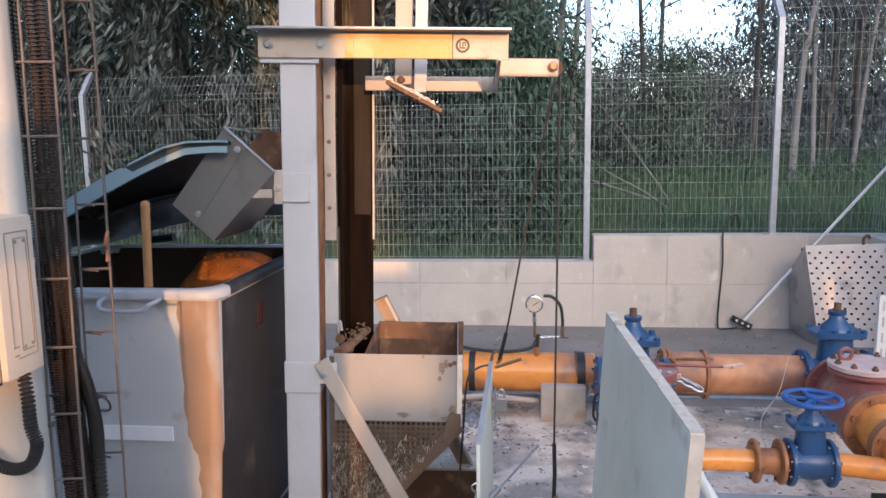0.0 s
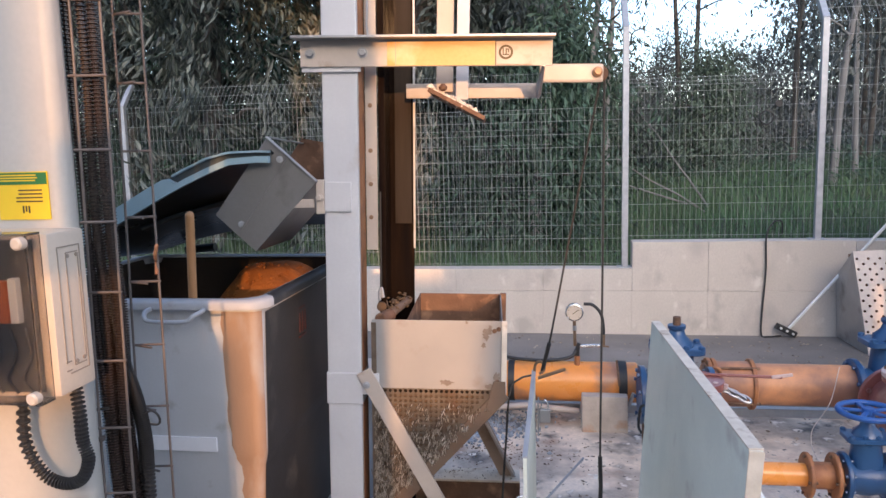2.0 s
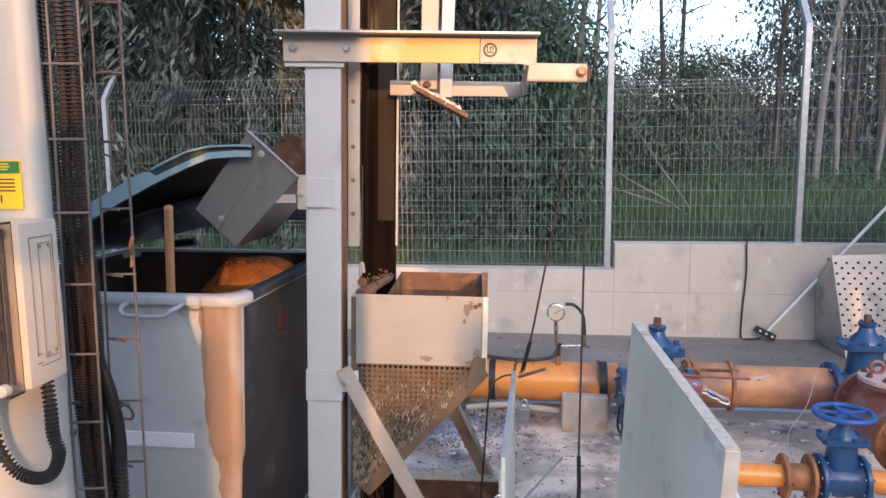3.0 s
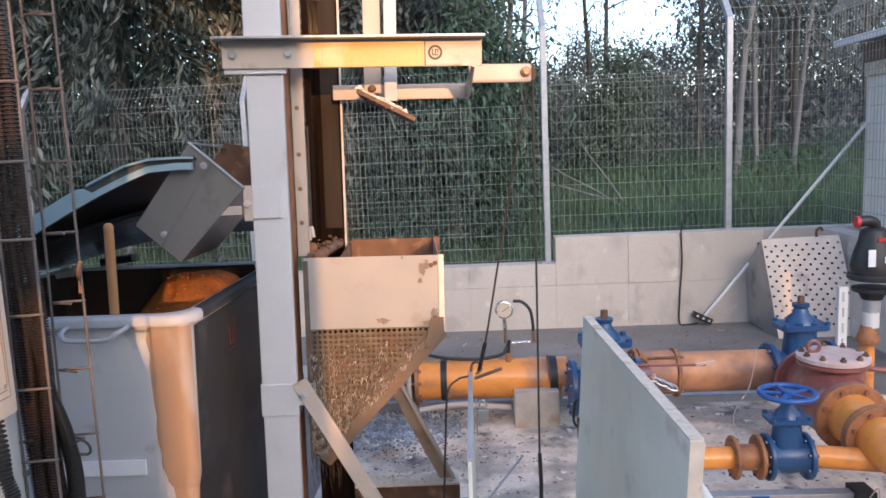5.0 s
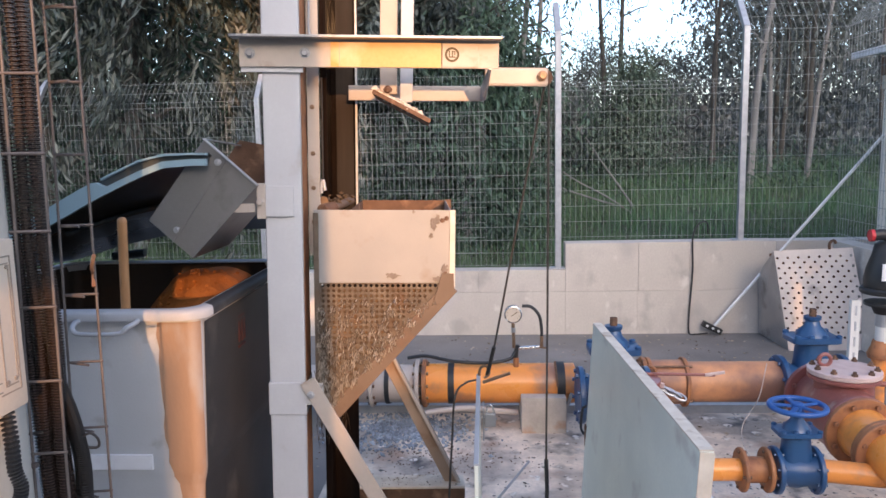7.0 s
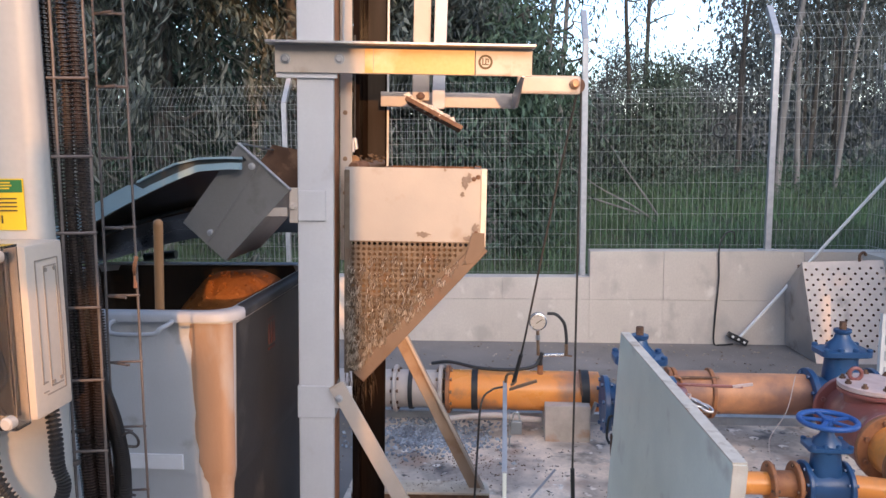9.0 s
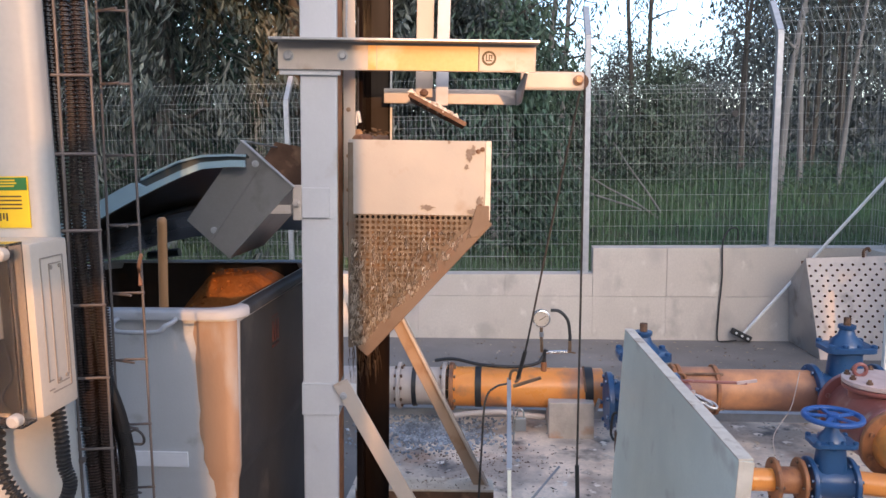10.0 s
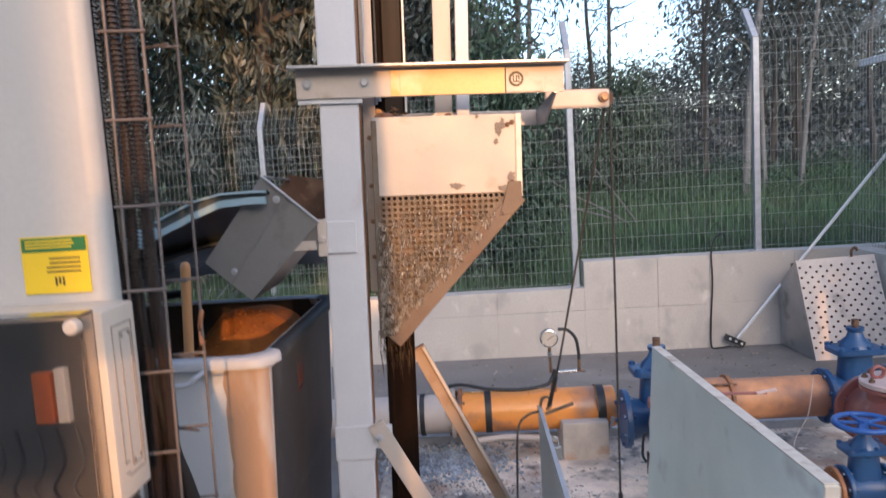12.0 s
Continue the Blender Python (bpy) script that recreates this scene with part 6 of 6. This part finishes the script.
def build_litter():
    bits("gravel_patch", 1500, lambda r: (r.gauss(-0.40, 0.20), r.gauss(4.62, 0.16), 0.012), 0.013, M_STONE, None, 0.7, 21)
    tagged(bpy.data.objects["gravel_patch"], "blue-grey gravel and shreds under the pale pipe end", "gravel", kind="stuff")
    bits("leaf_litter", 900, lambda r: (r.uniform(-1.2, 3.0), 2.9 + 4.0 * r.random() ** 0.8, 0.009), 0.012, M_LITTER, None, 0.25, 22)
    tagged(bpy.data.objects["leaf_litter"], "scattered dry leaves and grit on the yard", "litter", kind="stuff")
    bits("brown_crumbs", 450, lambda r: (r.gauss(-0.15, 0.25), r.gauss(4.25, 0.14), 0.009), 0.0055, M_RUST, None, 0.5, 23)
    tagged(bpy.data.objects["brown_crumbs"], "brown crumbs of spilled screenings on the slab", "litter", kind="stuff")


build_main_pipe()
build_valves()
build_big_check_valve()
build_air_valve()
build_perforated_box()
build_litter()


# ---- wood behind the yard ----
def leaf_cloud(rng, centres, per, spread, length, width, droop=0.8):
    """Narrow leaves in hanging sprays round the given centres, as folded blades."""
    n = len(centres) * per
    c = np.repeat(np.asarray(centres, float), per, axis=0)
    p = c + rng.normal(0, 1, (n, 3)) * np.asarray(spread)
    p[:, 2] -= np.abs(rng.normal(0, spread[2] * 0.7, n))
    spray = rng.normal(0, 0.55, (len(centres), 3))
    spray[:, 2] = -0.35 - droop * rng.uniform(0.5, 1.2, len(centres))
    way = np.repeat(spray, per, axis=0) + rng.normal(0, 0.32, (n, 3))
    way /= np.linalg.norm(way, axis=1)[:, None]
    side = np.cross(way, rng.normal(0, 1, (n, 3)))
    side /= np.linalg.norm(side, axis=1)[:, None] + 1e-9
    ln = (length * rng.uniform(0.55, 1.35, n))[:, None]
    w = (width * rng.uniform(0.6, 1.3, n))[:, None]
    nor = np.cross(way, side)
    verts = np.stack([p, p + way * ln * 0.45 + side * w, p + way * ln + nor * ln * 0.12, p + way * ln * 0.45 - side * w], axis=1).reshape(-1, 3)
    base = np.arange(n)[:, None] * 4
    faces = np.concatenate([base + np.array([0, 1, 2]), base + np.array([0, 2, 3])], axis=1).reshape(-1, 3)
    return verts, faces


def limb(bm, rng, p0, p1, r0, r1, wob):
    p0, p1 = Vector(p0), Vector(p1)
    pts = [p0]
    for k in (1, 2, 3):
        pts.append(p0.lerp(p1, k / 4) + Vector((rng.normal(0, wob), rng.normal(0, wob), rng.normal(0, wob * 0.5))))
    pts.append(p1)
    return tube(spline(pts, 14), r0, 8, bm, 0, r1)


def tree(x, y, height, trunk_r, crown, sprays, per, leaf, label, seed, lean=(0, 0), bark=None, leaves=None, limbs=8, bare=0.35, hang=0.0):
    """crown: centre height, radius across, half height. hang: how far low sprays trail below."""
    rng = np.random.default_rng(seed)
    z0 = terrain_height(x, y) - 0.1
    t = thing("eucalyptus_tree", pose(x, y, z0), label, "tree", "trees of the wood")
    top = Vector((lean[0], lean[1], height))
    bm = bmesh.new()
    mid = top * 0.5 + Vector((rng.normal(0, 0.12), rng.normal(0, 0.12), 0))
    spine = spline([(0, 0, 0), tuple(top * 0.25 + Vector((rng.normal(0, 0.06), 0, 0))), tuple(mid), tuple(top * 0.78), tuple(top)], 26)
    tube(spine, trunk_r, 10, bm, 0, trunk_r * 0.2)
    part("trunk", bm, bark or M_BARK, t, smooth=60)
    ends = []
    for k in range(limbs):
        u = bare + (1 - bare) * (k + rng.random()) / limbs
        s = spine[min(25, int(u * 25))]
        a = rng.uniform(0, 2 * math.pi)
        reach = crown[1] * rng.uniform(0.5, 1.0)
        e = Vector((s.x + reach * math.cos(a), s.y + reach * math.sin(a), s.z + rng.uniform(-0.1, 0.5) * crown[2]))
        part("limb", limb(None, rng, s, e, trunk_r * 0.42 * (1.1 - u * 0.6), 0.008, 0.12), bark or M_TWIG, t, smooth=60)
        ends.append((s, e))
    cs = []
    for k in range(sprays):
        if ends and rng.random() < 0.6:
            s, e = ends[rng.integers(len(ends))]
            c = s.lerp(e, rng.uniform(0.35, 1.05)) + Vector(rng.normal(0, 0.22 * crown[1] ** 0.5, 3))
        else:
            d = rng.normal(0, 1, 3)
            d /= np.linalg.norm(d)
            rr = rng.random() ** 0.4
            at = top * (crown[0] / height)
            c = Vector((at.x + crown[1] * rr * d[0], at.y + crown[1] * rr * d[1], crown[0] + crown[2] * rr * d[2]))
        if hang and rng.random() < 0.4:
            c.z -= hang * rng.random()
        cs.append((c.x, c.y, max(c.z, 0.35)))
    sp = leaf[2]
    v, f = leaf_cloud(rng, cs, per, (sp, sp, sp * 1.15), leaf[0], leaf[1])
    raw("crown", v, f, leaves or M_LEAF, t)
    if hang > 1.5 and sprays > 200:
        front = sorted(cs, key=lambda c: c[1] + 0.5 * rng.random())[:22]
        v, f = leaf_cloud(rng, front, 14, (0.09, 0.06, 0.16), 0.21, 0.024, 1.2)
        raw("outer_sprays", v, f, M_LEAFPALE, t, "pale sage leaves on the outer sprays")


def build_wood():
    hanging = "eucalyptus with drooping grey-green foliage close behind the fence"
    # close trees whose foliage hangs behind the fence
    close = ((-6.3, 10.6, 7.5, 11), (-4.6, 9.9, 8.0, 12), (-3.0, 10.4, 8.5, 13), (-1.75, 10.3, 7.5, 14))
    for x, y, h, s in close:
        tree(x, y, h, 0.16, (4.3, 1.7, 2.9), 400, 34, (0.165, 0.024, 0.10), hanging, s, (0.3, -0.2), M_TWIG, limbs=16, bare=0.2, hang=1.8)
    for x, y, h, s in ((-0.55, 10.4, 6.5, 15), (-0.35, 11.6, 5.2, 16), (-0.1, 9.9, 3.2, 17)):
        tree(x, y, h, 0.10, (h * 0.5, 1.0, h * 0.46), 260, 34, (0.125, 0.021, 0.13), "dark leafy young tree close behind the fence", s, (0.1, 0.0), limbs=12, bare=0.1, hang=1.0, leaves=M_LEAF2 if s != 15 else M_LEAF)
    # thin pale trunks with open crowns beyond the grass
    slim = "slim pale-barked eucalyptus with a thin crown"
    rows = ((5.35, 15.2, 9.0, 0.08, 1.0, 21), (6.05, 16.0, 10.0, 0.06, 0.1, 22), (7.0, 16.5, 9.0, 0.06, 0.9, 23), (8.6, 16.5, 10.0, 0.06, -0.2, 24),
            (8.1, 19.0, 10.0, 0.08, 0.1, 25), (7.6, 19.5, 11.0, 0.07, 0.3, 26), (10.2, 18.0, 11.0, 0.13, 0.2, 27), (8.4, 22, 11.0, 0.07, 0.2, 28), (9.3, 22.0, 12.0, 0.08, -0.3, 29), (5.65, 18.5, 11.0, 0.06, 0.1, 30), (5.1, 17.0, 9.0, 0.045, 0.3, 31))
    for x, y, h, r, lx, s in rows:
        tree(x, y, h, r, (h * 0.62, 0.8 if x < 7.5 else 1.3, h * 0.34), 70 if x < 7.5 else 130, 34, (0.12, 0.014, 0.26), slim, s, (lx, 0.2), M_BARK if s in (21, 22, 23) else M_TWIG, limbs=11, bare=0.35)
    for x, y, h, s in ((3.05, 19.0, 9.5, 41), (3.45, 19.3, 10.0, 42)):
        tree(x, y, h, 0.075, (h * 0.27, 0.9, h * 0.13), 26, 20, (0.17, 0.018, 0.22), "thin tree, bare above a loose low crown", s, (0.15, 0), M_TWIG, limbs=9, bare=0.35)
    tree(1.25, 17.0, 8.5, 0.08, (5.4, 0.9, 2.8), 48, 18, (0.19, 0.019, 0.18), "open eucalyptus with loose hanging leaves", 43, (0.25, 0), limbs=10, bare=0.3, hang=1.5)
    tree(0.70, 14.5, 8.5, 0.08, (5.2, 1.0, 2.8), 42, 18, (0.18, 0.018, 0.18), "open eucalyptus with loose hanging leaves", 44, (0.2, 0), limbs=10, bare=0.3, hang=1.5)
    # rounder bushes before the distance
    bush = "dense bush at the edge of the wood, paled for haze"
    # most take the haze-grey leaves, two a paled green
    for x, y, h, r, s in ((3.45, 17.5, 2.75, 0.85, 51), (2.2, 20.5, 2.8, 1.1, 52), (4.75, 21.0, 2.9, 1.0, 53), (1.2, 20.0, 3.5, 1.0, 54), (6.2, 24.0, 3.5, 1.3, 55), (3.2, 24.0, 3.6, 1.1, 56)):
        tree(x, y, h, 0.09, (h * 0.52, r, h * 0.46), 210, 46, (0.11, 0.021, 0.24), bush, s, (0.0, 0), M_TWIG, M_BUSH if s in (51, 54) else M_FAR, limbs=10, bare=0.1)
    # the far wood, too deep to count
    rng = np.random.default_rng(77)
    cs = []
    for _ in range(7000):
        y = rng.uniform(22, 46)
        u = rng.uniform(-0.95, 0.85)
        x = u * y
        if 0.04 < u < 0.29:
            h = (2.0 + 0.7 * noise.noise((u * 14, y * 0.2, 3))) * y / 20
        elif u <= 0.02:
            h = 11
        else:
            h = 7 + 3 * noise.noise((u * 20, 1, 2))
        z = terrain_height(x, y) + abs(h) * rng.random() ** 0.8
        if 0.04 < u < 0.29:
            z = min(z, 1.745 + y * (0.068 + 0.035 * noise.noise((u * 30, 2, 9))) - 2.1)
        cs.append((x, y, z))
    for _ in range(800):
        y = rng.uniform(19, 34)
        u = rng.uniform(0.31, 0.85)
        cs.append((u * y, y, terrain_height(u * y, y) + (7.5 + 2 * noise.noise((u * 20, 4, 2))) * rng.random()))
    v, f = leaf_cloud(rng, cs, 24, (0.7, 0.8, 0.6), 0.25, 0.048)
    tagged(raw("far_wood", v, f, M_FAR), "deep wood in the distance, haze painted into its leaves", "wood", kind="stuff")
    # a wooded hill closes the distance, its haze mixed into the colour
    n, m = 420, 10
    verts = []
    for j in range(m):
        v = j / (m - 1)
        for i in range(n):
            x = -260 + 520 * i / (n - 1)
            crest = 8.2 + 2.0 * noise.noise((x * 0.03, 1, 3)) + 1.6 * noise.noise((x * 0.15, 5, 3)) + 1.6 * noise.noise((x * 0.6, 2, 7)) + 0.8 * noise.noise((x * 1.7, 2, 7))
            verts.append((x, 105 + 45 * v + 6 * noise.noise((x * 0.05, v * 3, 2)), crest * math.sin(0.5 * math.pi * min(1.0, v * 1.6)) + 0.8 * noise.noise((x * 0.4, v * 14, 4))))
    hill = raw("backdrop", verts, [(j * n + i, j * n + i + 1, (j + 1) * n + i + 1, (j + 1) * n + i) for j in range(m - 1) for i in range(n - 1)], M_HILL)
    tagged(hill, "distant wooded hill, haze painted into its grey", "hill", kind="structure")
    # the wood closes up behind the hanging trees
    cs = []
    for _ in range(3200):
        y, u = rng.uniform(13.5, 20), rng.uniform(-0.95, 0.01)
        cs.append((u * y, y, terrain_height(u * y, y) + 9.5 * rng.random()))
    v, f = leaf_cloud(rng, cs, 26, (0.5, 0.6, 0.5), 0.22, 0.038)
    tagged(raw("thicket", v, f, M_LEAF2), "dense shaded eucalyptus thicket behind the fence", "thicket", kind="stuff")
    # undergrowth below the close trees
    cs = []
    for _ in range(1100):
        x, y = rng.uniform(-9, 0.9), rng.uniform(9.2, 13.5)
        cs.append((x, y, terrain_height(x, y) + 1.7 * rng.random() ** 1.3))
    for _ in range(420):
        x, y = rng.uniform(0.0, 12), rng.uniform(14.0, 20)
        cs.append((x, y, terrain_height(x, y) + 0.55 * rng.random()))
    v, f = leaf_cloud(rng, cs, 26, (0.22, 0.22, 0.2), 0.14, 0.014, 0.3)
    tagged(raw("undergrowth", v, f, M_LEAF2), "tangled dark undergrowth below the trees", "undergrowth", kind="stuff")
    # dry sticks that lie in the undergrowth
    for k, (a, b) in enumerate((((2.6, 12.6, 0.7), (1.5, 13.0, 2.3)), ((2.5, 12.4, 0.65), (0.9, 12.8, 1.7)), ((2.2, 12.2, 0.8), (0.6, 12.5, 1.35)))):
        d = thing("fallen_branch", None, "thin pale fallen branch in the undergrowth", "branch", "fallen branches")
        part("stick", limb(None, np.random.default_rng(k), a, b, 0.018, 0.006, 0.05), M_BARK, d)
    # grass
    n = 60000
    y = 7.25 + 12.0 * rng.random(n) ** 1.5
    x = rng.uniform(-0.75, 0.95, n) * y + rng.uniform(-1, 1, n)
    z = np.array([terrain_height(a, b) for a, b in zip(x, y)])
    hgt = (0.10 + 0.16 * rng.random(n)) * (0.7 + 0.03 * y)
    hgt *= 0.6 + 0.8 * np.array([0.5 + noise.noise((a * 1.3, b * 1.3, 5)) for a, b in zip(x, y)]).clip(0, 1)
    ang = rng.uniform(0, 6.3, n)
    w = 0.004 + 0.0012 * y * 0.4
    dx, dy = np.cos(ang) * w, np.sin(ang) * w
    bend = rng.normal(0, 0.06, (n, 2))
    verts = np.stack([np.stack([x - dx, y - dy, z - 0.02], 1), np.stack([x + dx, y + dy, z - 0.02], 1), np.stack([x + bend[:, 0], y + bend[:, 1], z + hgt], 1)], 1).reshape(-1, 3)
    faces = np.arange(3 * n).reshape(-1, 3)
    tagged(raw("grass", verts, faces, M_GRASS), "long green grass behind the wall", "grass", kind="stuff")


build_wood()

# dirt and chips strewn over the slab between the pipes
tagged(bits("slab_dirt", 260, lambda r: (r.uniform(0.75, 2.35), r.uniform(3.55, 5.6), 0.004), 0.008, M_MUCK, None, 0.3, 61), "dark dirt and chips on the stained slab", "dirt", kind="stuff")
tagged(bits("paint_chip_litter", 160, lambda r: (r.uniform(-0.2, 2.3), r.uniform(3.3, 6.8), 0.004), 0.011, M_LITTER, None, 0.3, 62), "small pale chips strewn on the ground", "litter", kind="stuff")


def motions():
    """The bucket climbs its rail at an even pace."""
    walk(bucket, [(t, LEAN @ pose(0, 0, BUCKET_TOP + BUCKET_SPEED * t)) for t in (0, 3, 6, 9, 12)])


motions()
